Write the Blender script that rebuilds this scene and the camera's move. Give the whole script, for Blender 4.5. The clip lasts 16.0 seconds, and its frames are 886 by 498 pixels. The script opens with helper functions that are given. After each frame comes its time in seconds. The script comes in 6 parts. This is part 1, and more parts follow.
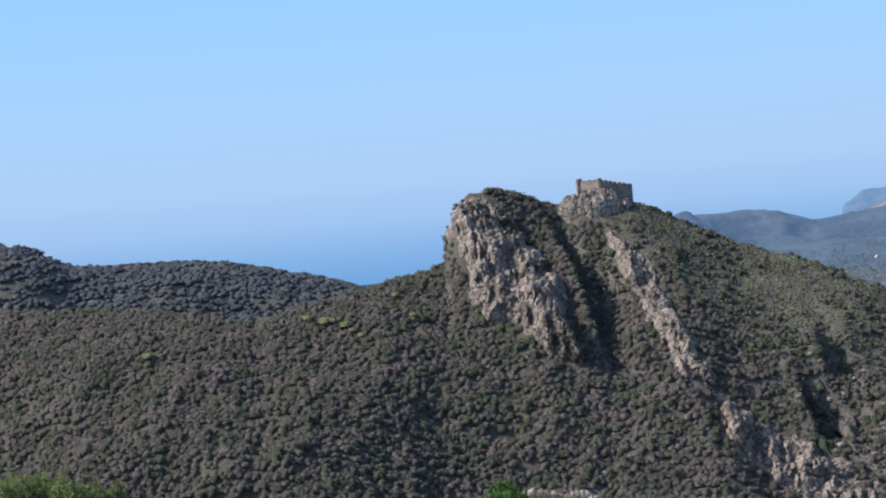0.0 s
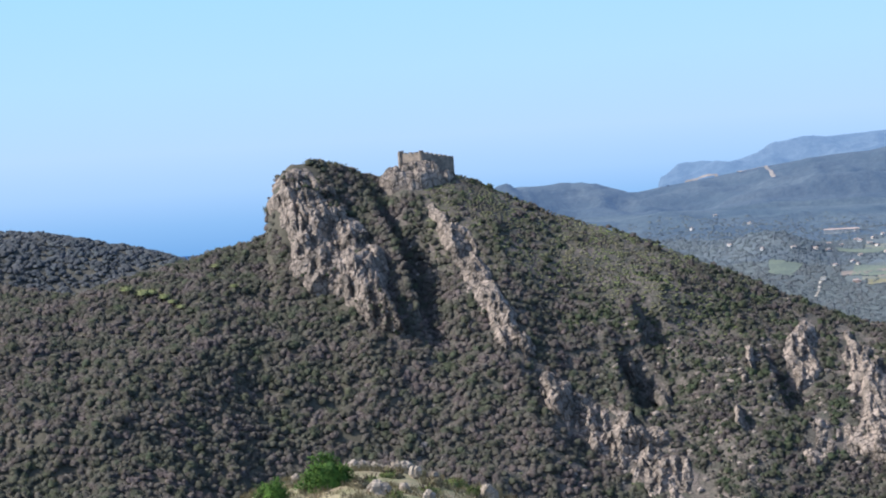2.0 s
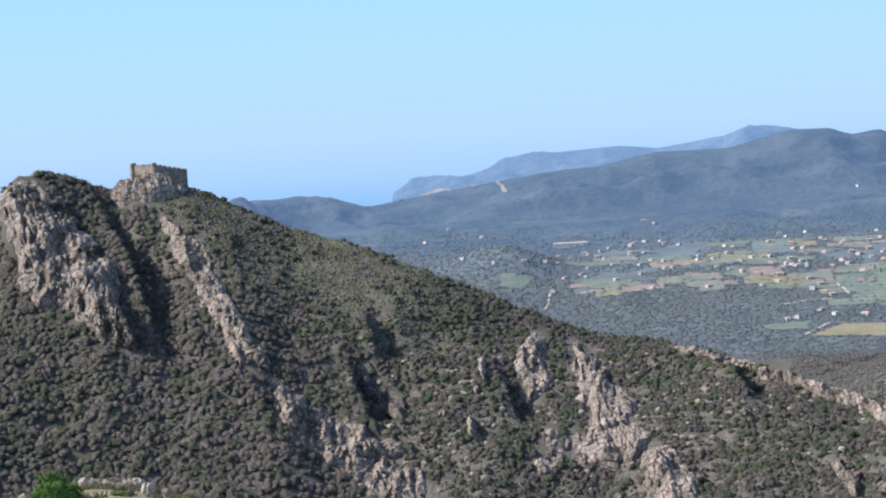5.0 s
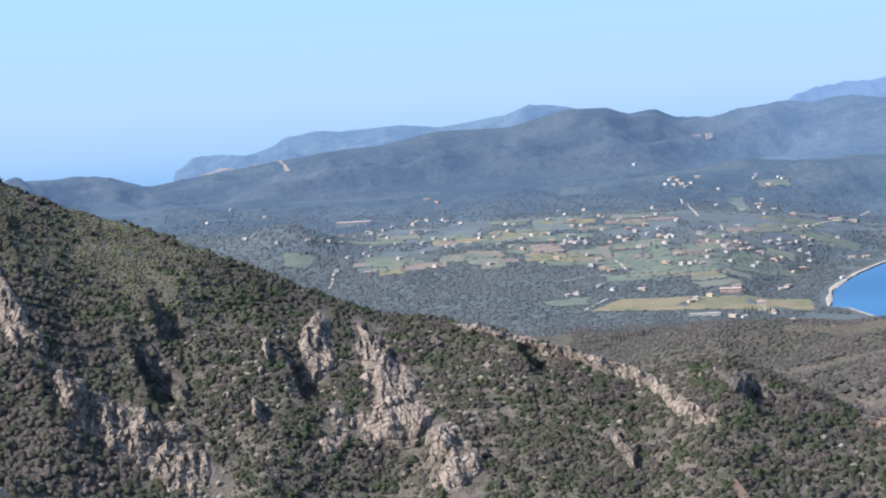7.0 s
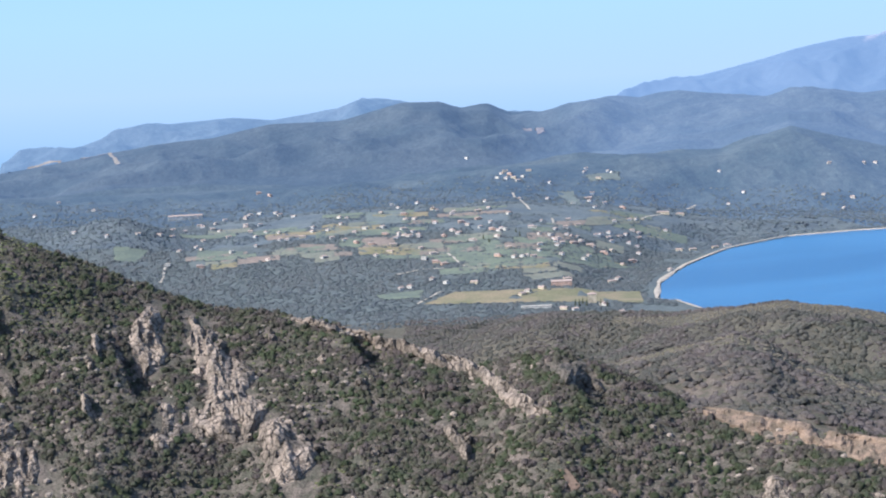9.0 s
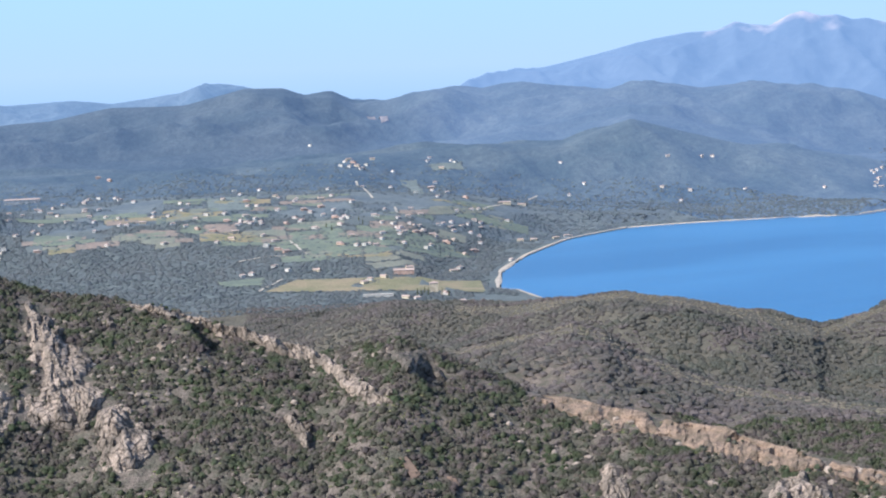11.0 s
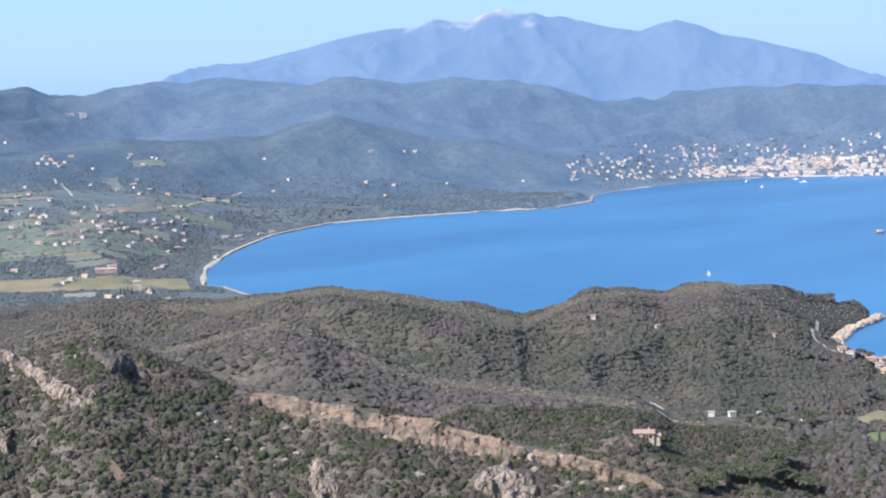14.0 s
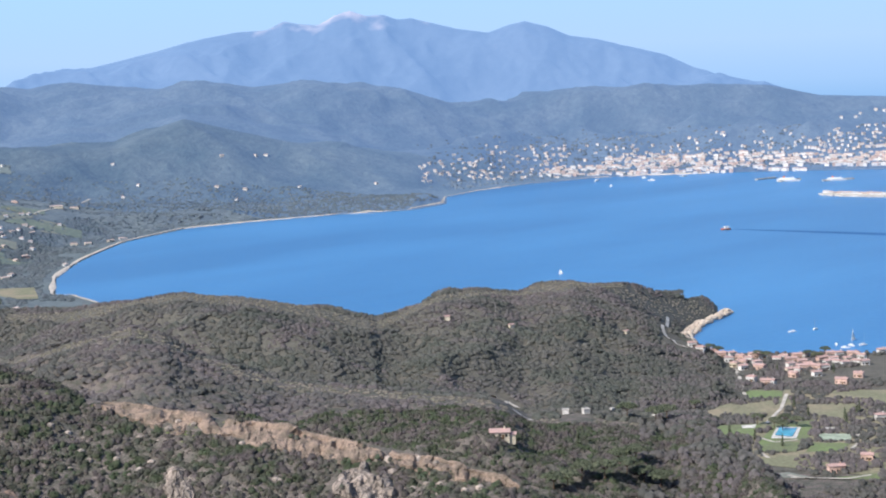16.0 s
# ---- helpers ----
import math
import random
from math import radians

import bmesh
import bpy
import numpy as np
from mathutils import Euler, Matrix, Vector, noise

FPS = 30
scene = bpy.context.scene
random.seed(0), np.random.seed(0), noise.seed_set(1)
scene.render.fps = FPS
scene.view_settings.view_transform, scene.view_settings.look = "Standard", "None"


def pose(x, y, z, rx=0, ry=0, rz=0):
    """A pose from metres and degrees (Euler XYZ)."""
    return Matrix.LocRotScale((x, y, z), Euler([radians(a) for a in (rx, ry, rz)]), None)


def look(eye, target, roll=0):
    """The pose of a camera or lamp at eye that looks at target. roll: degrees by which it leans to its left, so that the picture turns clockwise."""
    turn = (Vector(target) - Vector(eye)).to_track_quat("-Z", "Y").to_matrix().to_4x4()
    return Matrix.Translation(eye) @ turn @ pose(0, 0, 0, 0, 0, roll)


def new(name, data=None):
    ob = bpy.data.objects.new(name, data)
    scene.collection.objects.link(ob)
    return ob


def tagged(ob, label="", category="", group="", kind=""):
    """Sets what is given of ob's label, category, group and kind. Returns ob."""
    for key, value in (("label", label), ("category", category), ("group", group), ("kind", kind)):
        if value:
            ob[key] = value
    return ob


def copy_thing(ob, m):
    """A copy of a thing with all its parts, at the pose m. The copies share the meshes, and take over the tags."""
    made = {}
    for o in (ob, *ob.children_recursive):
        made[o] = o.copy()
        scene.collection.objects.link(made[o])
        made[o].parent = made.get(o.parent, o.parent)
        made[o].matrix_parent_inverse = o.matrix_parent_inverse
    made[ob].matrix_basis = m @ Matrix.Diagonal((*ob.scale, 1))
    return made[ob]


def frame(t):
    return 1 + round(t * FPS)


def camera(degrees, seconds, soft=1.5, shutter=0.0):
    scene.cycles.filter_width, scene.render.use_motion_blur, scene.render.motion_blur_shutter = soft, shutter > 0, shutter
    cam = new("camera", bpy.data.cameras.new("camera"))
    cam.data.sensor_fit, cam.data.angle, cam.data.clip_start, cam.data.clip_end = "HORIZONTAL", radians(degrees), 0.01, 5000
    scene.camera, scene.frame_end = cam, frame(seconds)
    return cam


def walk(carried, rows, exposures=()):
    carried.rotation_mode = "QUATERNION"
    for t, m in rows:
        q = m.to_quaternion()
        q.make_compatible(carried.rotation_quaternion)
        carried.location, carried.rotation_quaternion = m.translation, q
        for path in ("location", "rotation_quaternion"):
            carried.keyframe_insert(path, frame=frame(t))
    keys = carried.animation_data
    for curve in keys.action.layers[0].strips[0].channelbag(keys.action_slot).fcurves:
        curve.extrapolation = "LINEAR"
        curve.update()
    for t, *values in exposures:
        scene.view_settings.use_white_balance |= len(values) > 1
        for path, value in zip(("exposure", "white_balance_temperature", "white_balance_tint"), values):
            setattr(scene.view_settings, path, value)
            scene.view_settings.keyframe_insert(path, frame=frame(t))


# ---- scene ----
EYE = 260.0
cam = camera(29.0, 16.0, soft=2.0)
# seconds, then the turns about x, y and z in degrees: the camera stands on a hilltop and pans
ROWS = [
    (0.0, 88.001, 4.289, -0.075),
    (0.5, 87.709, 4.206, -1.480),
    (1.0, 87.293, 4.044, -2.999),
    (1.5, 86.874, 3.840, -4.539),
    (2.0, 86.633, 3.842, -6.034),
    (2.5, 86.458, 3.815, -7.471),
    (3.0, 86.479, 3.779, -8.809),
    (5.5, 86.305, 3.306, -16.679),
    (6.0, 85.912, 3.373, -18.587),
    (6.5, 85.638, 3.338, -20.478),
    (7.0, 85.433, 3.249, -22.144),
    (7.5, 85.295, 3.217, -23.513),
    (8.0, 85.207, 3.350, -24.822),
    (8.5, 85.058, 3.291, -26.237),
    (9.0, 84.914, 2.887, -27.713),
    (11.5, 84.263, 1.732, -34.352),
    (12.0, 84.263, 1.690, -35.986),
    (12.5, 84.194, 1.450, -37.710),
    (13.0, 84.036, 1.385, -39.491),
    (13.5, 83.911, 1.409, -41.185),
    (14.0, 83.889, 1.612, -42.768),
    (14.5, 83.912, 1.913, -44.202),
    (15.0, 83.957, 1.942, -45.468),
    (15.5, 83.922, 2.042, -46.506),
    (16.0, 83.809, 2.087, -47.754),
]
walk(cam, [(t, pose(0, 0, EYE, a, b, c)) for t, a, b, c in ROWS],
     exposures=[(0, 0.27), (1.5, 0.42), (3, 0.59), (6, 0.5), (9, 0.52), (12.5, 0.53), (14, 0.56), (15, 0.53), (16, 0.44)])

# ---- light ----
SUN_AZ, SUN_EL = -78.0, 40.0      # clockwise from +y, and above the horizon
world = bpy.data.worlds.new("sky")
scene.world = world
world.use_nodes = True
wn, wl = world.node_tree.nodes, world.node_tree.links
sky = wn.new("ShaderNodeTexSky")
sky.sky_type, sky.sun_disc = "NISHITA", False
sky.sun_elevation, sky.sun_rotation = radians(SUN_EL), radians(SUN_AZ)
sky.altitude, sky.air_density, sky.dust_density, sky.ozone_density = 260, 1.0, 1.6, 3.0
wl.new(sky.outputs[0], wn["Background"].inputs[0])
wn["Background"].inputs[1].default_value = 0.15
sun = new("sun", bpy.data.lights.new("sun", "SUN"))
sun.data.energy, sun.data.angle, sun.data.color = 4.2, radians(0.5), (1.0, 0.94, 0.86)
sun.matrix_world = look((0, 0, 900), (-900 * math.sin(radians(SUN_AZ)), -900 * math.cos(radians(SUN_AZ)), 900 - 900 * math.tan(radians(SUN_EL))))


# ---- materials ----
def material(name, base, rough=0.9, second=None, scale=1.0, fine=8.0, bump=0.0, island=0.0, spec=0.3, metal=0.0, glow=None, shift=0.0, up=0.0, streak=1.0, lo=0.38, hi=0.62, leafy=0.0, vary=0.18):
    """Base colour broken by a coarse and a fine noise, with relief; island: brightness spread from piece to piece; up: how far leaves lie flat to the sky; streak: upright stretch."""
    m = bpy.data.materials.new(name)
    m.use_nodes = True
    n, l = m.node_tree.nodes, m.node_tree.links
    b = n["Principled BSDF"]
    b.inputs["Roughness"].default_value, b.inputs["Metallic"].default_value = rough, metal
    b.inputs["Specular IOR Level"].default_value = spec
    geo = n.new("ShaderNodeNewGeometry")
    big, small = n.new("ShaderNodeTexNoise"), n.new("ShaderNodeTexNoise")
    place = geo.outputs["Position"]
    if streak != 1.0:
        mp = n.new("ShaderNodeMapping")
        mp.inputs["Scale"].default_value = (1, 1, streak)
        l.new(place, mp.inputs[0])
        place = mp.outputs[0]
    for tex, s, d in ((big, scale, 5), (small, scale * fine, 4)):
        tex.inputs["Scale"].default_value, tex.inputs["Detail"].default_value = s, d
        l.new(place, tex.inputs["Vector"])
    mix = n.new("ShaderNodeMix")
    mix.data_type = "RGBA"
    mix.inputs[6].default_value, mix.inputs[7].default_value = (*base, 1), (*(second or [c * 0.7 for c in base]), 1)
    ramp = n.new("ShaderNodeMapRange")
    ramp.inputs[1].default_value, ramp.inputs[2].default_value = lo, hi
    l.new(big.outputs[0], ramp.inputs[0])
    l.new(ramp.outputs[0], mix.inputs[0])
    hsv = n.new("ShaderNodeHueSaturation")
    l.new(mix.outputs[2], hsv.inputs["Color"])
    val = n.new("ShaderNodeMapRange")
    val.inputs[1].default_value, val.inputs[2].default_value = 0.3, 0.7
    val.inputs[3].default_value, val.inputs[4].default_value = 1 - vary, 1 + vary
    l.new(small.outputs[0], val.inputs[0])
    out = val.outputs[0]
    if island:
        isl = n.new("ShaderNodeMapRange")
        isl.inputs[3].default_value, isl.inputs[4].default_value = 1 - island, 1 + island
        l.new(geo.outputs["Random Per Island"], isl.inputs[0])
        mul = n.new("ShaderNodeMath")
        mul.operation = "MULTIPLY"
        l.new(out, mul.inputs[0])
        l.new(isl.outputs[0], mul.inputs[1])
        out = mul.outputs[0]
        if shift:
            hue = n.new("ShaderNodeMapRange")
            hue.inputs[3].default_value, hue.inputs[4].default_value = 0.5 - shift, 0.5 + shift
            white = n.new("ShaderNodeTexWhiteNoise")
            white.noise_dimensions = "1D"
            l.new(geo.outputs["Random Per Island"], white.inputs["W"])
            l.new(white.outputs[0], hue.inputs[0])
            l.new(hue.outputs[0], hsv.inputs["Hue"])
    l.new(out, hsv.inputs["Value"])
    l.new(hsv.outputs[0], b.inputs["Base Color"])
    lie = None
    if up:
        flat, norm = n.new("ShaderNodeMix"), n.new("ShaderNodeVectorMath")
        flat.data_type, norm.operation = "VECTOR", "NORMALIZE"
        flat.inputs[0].default_value, flat.inputs[5].default_value = up, (0, 0, 1)
        l.new(geo.outputs["Normal"], flat.inputs[4])
        l.new(flat.outputs[1], norm.inputs[0])
        lie = norm.outputs[0]
        l.new(lie, b.inputs["Normal"])
    if bump:
        bp = n.new("ShaderNodeBump")
        bp.inputs["Strength"].default_value, bp.inputs["Distance"].default_value = 1.0, bump
        l.new(small.outputs[0], bp.inputs["Height"])
        if lie:
            l.new(lie, bp.inputs["Normal"])
        l.new(bp.outputs[0], b.inputs["Normal"])
    if leafy:
        thin, both = n.new("ShaderNodeBsdfTranslucent"), n.new("ShaderNodeMixShader")
        both.inputs[0].default_value = leafy
        l.new(hsv.outputs[0], thin.inputs[0])
        l.new(b.outputs[0], both.inputs[1])
        l.new(thin.outputs[0], both.inputs[2])
        l.new(both.outputs[0], n["Material Output"].inputs[0])
    if glow:
        b.inputs["Emission Color"].default_value, b.inputs["Emission Strength"].default_value = (*glow, 1), 1.0
    return m


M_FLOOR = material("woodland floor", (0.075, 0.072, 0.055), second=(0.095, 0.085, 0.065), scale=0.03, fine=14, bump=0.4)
M_SCRUB = material("scrub soil", (0.150, 0.128, 0.114), second=(0.080, 0.080, 0.064), scale=0.16, fine=7, bump=0.6, vary=0.4)
M_LEAF = material("evergreen scrub leaves", (0.096, 0.122, 0.072), second=(0.155, 0.134, 0.132), scale=0.13, fine=4, island=0.18, shift=0.03, up=0.7, leafy=0.45, lo=0.40, hi=0.60, vary=0.32)
M_LEAF_WOOD = material("evergreen oak leaves", (0.152, 0.157, 0.122), second=(0.230, 0.196, 0.186), scale=0.10, fine=5, island=0.15, shift=0.03, up=0.62, leafy=0.5, lo=0.38, hi=0.62, vary=0.28)
M_LEAF_OAK = material("green oak leaves", (0.128, 0.150, 0.098), second=(0.165, 0.157, 0.128), scale=0.1, fine=5, island=0.15, shift=0.03, up=0.62, leafy=0.5, vary=0.3)
M_ROCK = material("limestone", (0.40, 0.332, 0.285), second=(0.165, 0.142, 0.122), scale=0.16, fine=8, vary=0.3, bump=1.2, streak=0.45, lo=0.36, hi=0.66)


def jointed(m, size, deep):
    """Dark joints and broken blocks in rock."""
    n, l = m.node_tree.nodes, m.node_tree.links
    b = n["Principled BSDF"]
    geo, warp, add, cell, cut, mix, bump = (n.new("ShaderNode" + k) for k in ("NewGeometry", "TexNoise", "VectorMath", "TexVoronoi", "MapRange", "Mix", "Bump"))
    warp.inputs["Scale"].default_value, warp.inputs["Detail"].default_value = size * 0.7, 4
    l.new(geo.outputs["Position"], warp.inputs["Vector"])
    add.operation = "MULTIPLY_ADD"
    add.inputs[1].default_value = (3.5, 3.5, 5.0)
    l.new(warp.outputs[1], add.inputs[0])
    l.new(geo.outputs["Position"], add.inputs[2])
    cell.feature = "DISTANCE_TO_EDGE"
    cell.inputs["Scale"].default_value = size
    l.new(add.outputs[0], cell.inputs["Vector"])
    cut.inputs[1].default_value, cut.inputs[2].default_value, cut.inputs[3].default_value = 0.0, 0.10, 0.38
    l.new(cell.outputs[0], cut.inputs[0])
    mix.data_type, mix.blend_type = "RGBA", "MULTIPLY"
    mix.inputs[0].default_value = 1.0
    l.new(b.inputs["Base Color"].links[0].from_socket, mix.inputs[6])
    l.new(cut.outputs[0], mix.inputs[7])
    l.new(mix.outputs[2], b.inputs["Base Color"])
    bump.inputs["Strength"].default_value, bump.inputs["Distance"].default_value = 1.0, deep
    l.new(cut.outputs[0], bump.inputs["Height"])
    l.new(b.inputs["Normal"].links[0].from_socket, bump.inputs["Normal"])
    l.new(bump.outputs[0], b.inputs["Normal"])


# Darker rock for the bluffs: overgrowth, plus shade put into the colour.
M_ROCK_DARK = material("overgrown and shade-darkened limestone", (0.22, 0.19, 0.17), second=(0.105, 0.098, 0.085), scale=0.22, fine=7, bump=1.2, streak=0.45, lo=0.36, hi=0.62)
jointed(M_ROCK, 0.3, 0.5)
jointed(M_ROCK_DARK, 0.35, 0.5)
M_WOOD_FAR = material("woods", (0.095, 0.092, 0.078), second=(0.11, 0.102, 0.085), scale=0.01, fine=14, bump=2.5)
# Plain ground: haze is put into the base colour as a blue cast.
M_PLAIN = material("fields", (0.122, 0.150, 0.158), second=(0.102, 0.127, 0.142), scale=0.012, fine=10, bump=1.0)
M_LEAF_MID = material("evergreen woods", (0.138, 0.142, 0.130), second=(0.190, 0.168, 0.170), scale=0.03, fine=9, island=0.15, shift=0.02, up=0.72, leafy=0.4, lo=0.40, hi=0.62, vary=0.25)
# Oaks carry the hollows' shade in colour; dry ridge scrub is paled as sunlit.
M_LEAF_VALLEY = material("valley oaks darkened for shade", (0.122, 0.132, 0.113), second=(0.155, 0.153, 0.140), scale=0.03, fine=9, island=0.15, shift=0.02, up=0.65, leafy=0.4, vary=0.25)
M_LEAF_RIDGE = material("dry ridge scrub toned as sunlit", (0.275, 0.245, 0.205), second=(0.225, 0.215, 0.165), scale=0.05, fine=7, island=0.15, shift=0.02, up=0.7, leafy=0.4, vary=0.25)
# Haze over the far land is painted as blue emission on these four.
M_HILL = material("distant hills with haze glow", (0.034, 0.050, 0.047), second=(0.064, 0.080, 0.072), scale=0.007, fine=9, bump=3.0, glow=(0.058, 0.106, 0.220), vary=0.25)
M_HILL_BACK = material("farther hills with haze glow", (0.032, 0.046, 0.048), second=(0.054, 0.068, 0.068), scale=0.007, fine=9, bump=3.0, glow=(0.070, 0.128, 0.265), vary=0.22)
M_RIDGE_FAR = material("far ridge with haze glow", (0.040, 0.056, 0.066), second=(0.054, 0.070, 0.080), scale=0.006, fine=9, bump=2.0, glow=(0.090, 0.170, 0.330), vary=0.2)
M_MOUNT = material("distant mountain with haze glow", (0.045, 0.060, 0.078), second=(0.056, 0.072, 0.090), scale=0.006, fine=8, bump=2.0, glow=(0.104, 0.204, 0.415), vary=0.08)


def wooded(m, size, deep):
    """Close rounded tree tops over a hill's face: relief and colour from crown to crown."""
    n, l = m.node_tree.nodes, m.node_tree.links
    b = n["Principled BSDF"]
    geo, cell, dome, tone, mul, bump = (n.new("ShaderNode" + k) for k in ("NewGeometry", "TexVoronoi", "MapRange", "MapRange", "HueSaturation", "Bump"))
    cell.inputs["Scale"].default_value = size
    l.new(geo.outputs["Position"], cell.inputs["Vector"])
    dome.inputs[1].default_value, dome.inputs[2].default_value, dome.inputs[3].default_value, dome.inputs[4].default_value = 0.0, 0.8, 1.0, 0.0
    l.new(cell.outputs["Distance"], dome.inputs[0])
    tone.inputs[3].default_value, tone.inputs[4].default_value = 0.78, 1.22
    l.new(cell.outputs["Color"], tone.inputs[0])
    l.new(tone.outputs[0], mul.inputs["Value"])
    l.new(b.inputs["Base Color"].links[0].from_socket, mul.inputs["Color"])
    l.new(mul.outputs[0], b.inputs["Base Color"])
    bump.inputs["Strength"].default_value, bump.inputs["Distance"].default_value = 1.0, deep
    l.new(dome.outputs[0], bump.inputs["Height"])
    l.new(b.inputs["Normal"].links[0].from_socket, bump.inputs["Normal"])
    l.new(bump.outputs[0], b.inputs["Normal"])


def haze_glow_by_bearing(m, near_haze, a0, a1):
    """Painted haze glow, paler round the bay: the hills over the plain stand nearer than those behind the water."""
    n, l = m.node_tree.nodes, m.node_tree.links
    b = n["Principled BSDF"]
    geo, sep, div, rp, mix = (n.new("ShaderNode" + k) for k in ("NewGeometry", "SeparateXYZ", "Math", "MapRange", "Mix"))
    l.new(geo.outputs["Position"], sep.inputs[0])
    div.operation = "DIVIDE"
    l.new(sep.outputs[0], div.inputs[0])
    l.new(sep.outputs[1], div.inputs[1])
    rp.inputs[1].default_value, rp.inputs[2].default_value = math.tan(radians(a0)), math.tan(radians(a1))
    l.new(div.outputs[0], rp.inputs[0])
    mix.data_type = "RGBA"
    mix.inputs[6].default_value, mix.inputs[7].default_value = (*near_haze, 1), b.inputs["Emission Color"].default_value
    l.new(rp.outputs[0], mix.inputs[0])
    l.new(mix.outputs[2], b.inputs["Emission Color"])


haze_glow_by_bearing(M_HILL_BACK, (0.036, 0.070, 0.155), 29.3, 33.5)
haze_glow_by_bearing(M_HILL, (0.034, 0.066, 0.146), 33.0, 46.0)
wooded(M_HILL, 0.16, 0.7)
wooded(M_HILL_BACK, 0.13, 0.7)
wooded(M_RIDGE_FAR, 0.13, 0.7)
# Haze over the far plain is mixed into its base colours.
M_PLAIN_FAR = material("haze-blued far fields and groves", (0.140, 0.172, 0.190), second=(0.100, 0.132, 0.165), scale=0.014, fine=9, bump=1.0)


# ---- the lie of the land, in bearing (degrees) and distance (metres) from the hilltop ----
def tan_d(a):
    return np.tan(np.radians(a))


def line(pairs):
    """A curve over the bearing through a few points, softened."""
    a, v = np.array(pairs, float).T
    return lambda az: np.interp(az, a, v)


def fbm(x, y, scale, octaves=5, ridged=False, seed=0.0):
    """Fractal noise on arrays."""
    out, amp, f, total = np.zeros(np.shape(x)), 1.0, 1.0 / scale, 0.0
    for o in range(octaves):
        u, v = x * f + 17.3 * o + seed, y * f - 9.1 * o + 2.7 * seed
        i, j = np.floor(u), np.floor(v)
        s, t = u - i, v - j
        s, t = s * s * (3 - 2 * s), t * t * (3 - 2 * t)

        def h(a, b):
            w = np.sin(a * 127.1 + b * 311.7 + 74.7 * (o + 1)) * 43758.5453
            return w - np.floor(w)
        k = (h(i, j) * (1 - s) + h(i + 1, j) * s) * (1 - t) + (h(i, j + 1) * (1 - s) + h(i + 1, j + 1) * s) * t
        out += amp * ((1 - np.abs(2 * k - 1)) * 2 - 1 if ridged else 2 * k - 1)
        total += amp
        amp, f = amp * 0.5, f * 2.03
    return out / total


KNOLL_EL = line([(-25, -9), (-15.5, -8.9), (-13, -9.1), (-11.5, -9.6), (-10.4, -10.4), (-9, -12), (-3, -12), (-1.4, -11), (0.1, -10.6), (2.2, -10.4), (4.1, -10.6), (5.6, -11.1), (8.2, -11.8), (11, -13.5), (20, -18), (70, -24)])
CREST_R = line([(-25, 800), (-14, 700), (-6, 640), (0, 690), (5, 715), (11, 690), (20, 640), (30, 560), (40, 500), (50, 440), (56, 400), (70, 380)])
CREST_EL = line([(-25, -2.4), (-14.7, -2.95), (-10.5, -3.25), (-8.4, -3.6), (-6.45, -4.1), (-5.2, -3.75), (-2.9, -3.3), (-1.7, -2.95), (-0.05, -2.55), (0.1, -1.6), (0.45, -0.6), (0.94, -0.15), (1.9, -0.2),
                 (3.1, -0.65), (4.1, -1.0), (4.6, -0.62), (6.3, -0.8), (7.1, -1.2), (8.0, -1.65), (9.6, -2.4), (11.2, -2.95), (13, -3.65), (16.7, -5.4), (18.5, -6.2), (19.7, -6.6), (21.3, -6.85), (24.5, -7.65),
                 (27, -8.65), (28.2, -9.05), (29.4, -8.8), (31, -8.6), (33, -9.45), (35.1, -10.5), (37.4, -11), (39.3, -11.3), (43, -12.35), (47.2, -13.2), (50.6, -14.6), (56, -17), (70, -20)])
BASE_EL = lambda az: np.where((az > -0.05) & (az < 4.6), -2.55 + (az + 0.05) / 4.65 * 1.93, CREST_EL(az))
VALLEY_Z = line([(-25, 118), (-5, 110), (3, 100), (12, 84), (20, 85), (30, 80), (40, 75), (50, 60), (70, 40)])
SECOND_R = line([(-25, 1250), (-2, 1150), (10, 1050), (33, 1000), (40, 880), (50, 760), (55, 760), (57.2, 700), (58.3, 620), (58.9, 560), (60, 500), (70, 450)])
SECOND_EL = line([(-25, -0.2), (-14.5, -0.75), (-13.5, -1.0), (-12.5, -1.58), (-11.3, -1.75), (-9.2, -1.75), (-7.3, -1.92), (-5.8, -2.27), (-4.4, -2.63), (-2.8, -3.15), (0, -5), (5, -9), (28, -10), (33, -9.2),
                  (37, -8.35), (38.1, -8.7), (39, -9.4), (42, -10.45), (45.7, -10.95), (49, -11.4), (50.2, -12.1), (53.5, -12.25), (55.3, -12.42), (56.4, -12.75), (57.2, -13.15), (57.8, -13.7), (58.3, -14.3), (58.9, -15.0), (60, -16.5), (70, -19)])
THIRD_R = line([(-25, 1600), (20, 1550), (28, 1500), (38, 1400), (45, 1350), (48, 1480), (52, 1580), (54.5, 1640), (55.4, 1680), (56, 1715), (57, 1735), (70, 1735)])
THIRD_EL = line([(-25, -10), (20, -9.1), (26, -8.7), (28, -8.4), (29.3, -7.9), (31, -7.55), (35, -7.66), (37.2, -7.46), (38.8, -7.3), (40.9, -7.52), (43.1, -7.98), (45.2, -8.58), (45.9, -8.4), (47.4, -7.8), (48.5, -7.67),
                 (50.1, -7.81), (51.8, -7.46), (53.9, -7.7), (55.4, -7.96), (56.1, -8.02), (56.6, -8.4), (56.9, -8.8), (57.4, -9.2), (58.5, -9.8), (70, -9.9)])
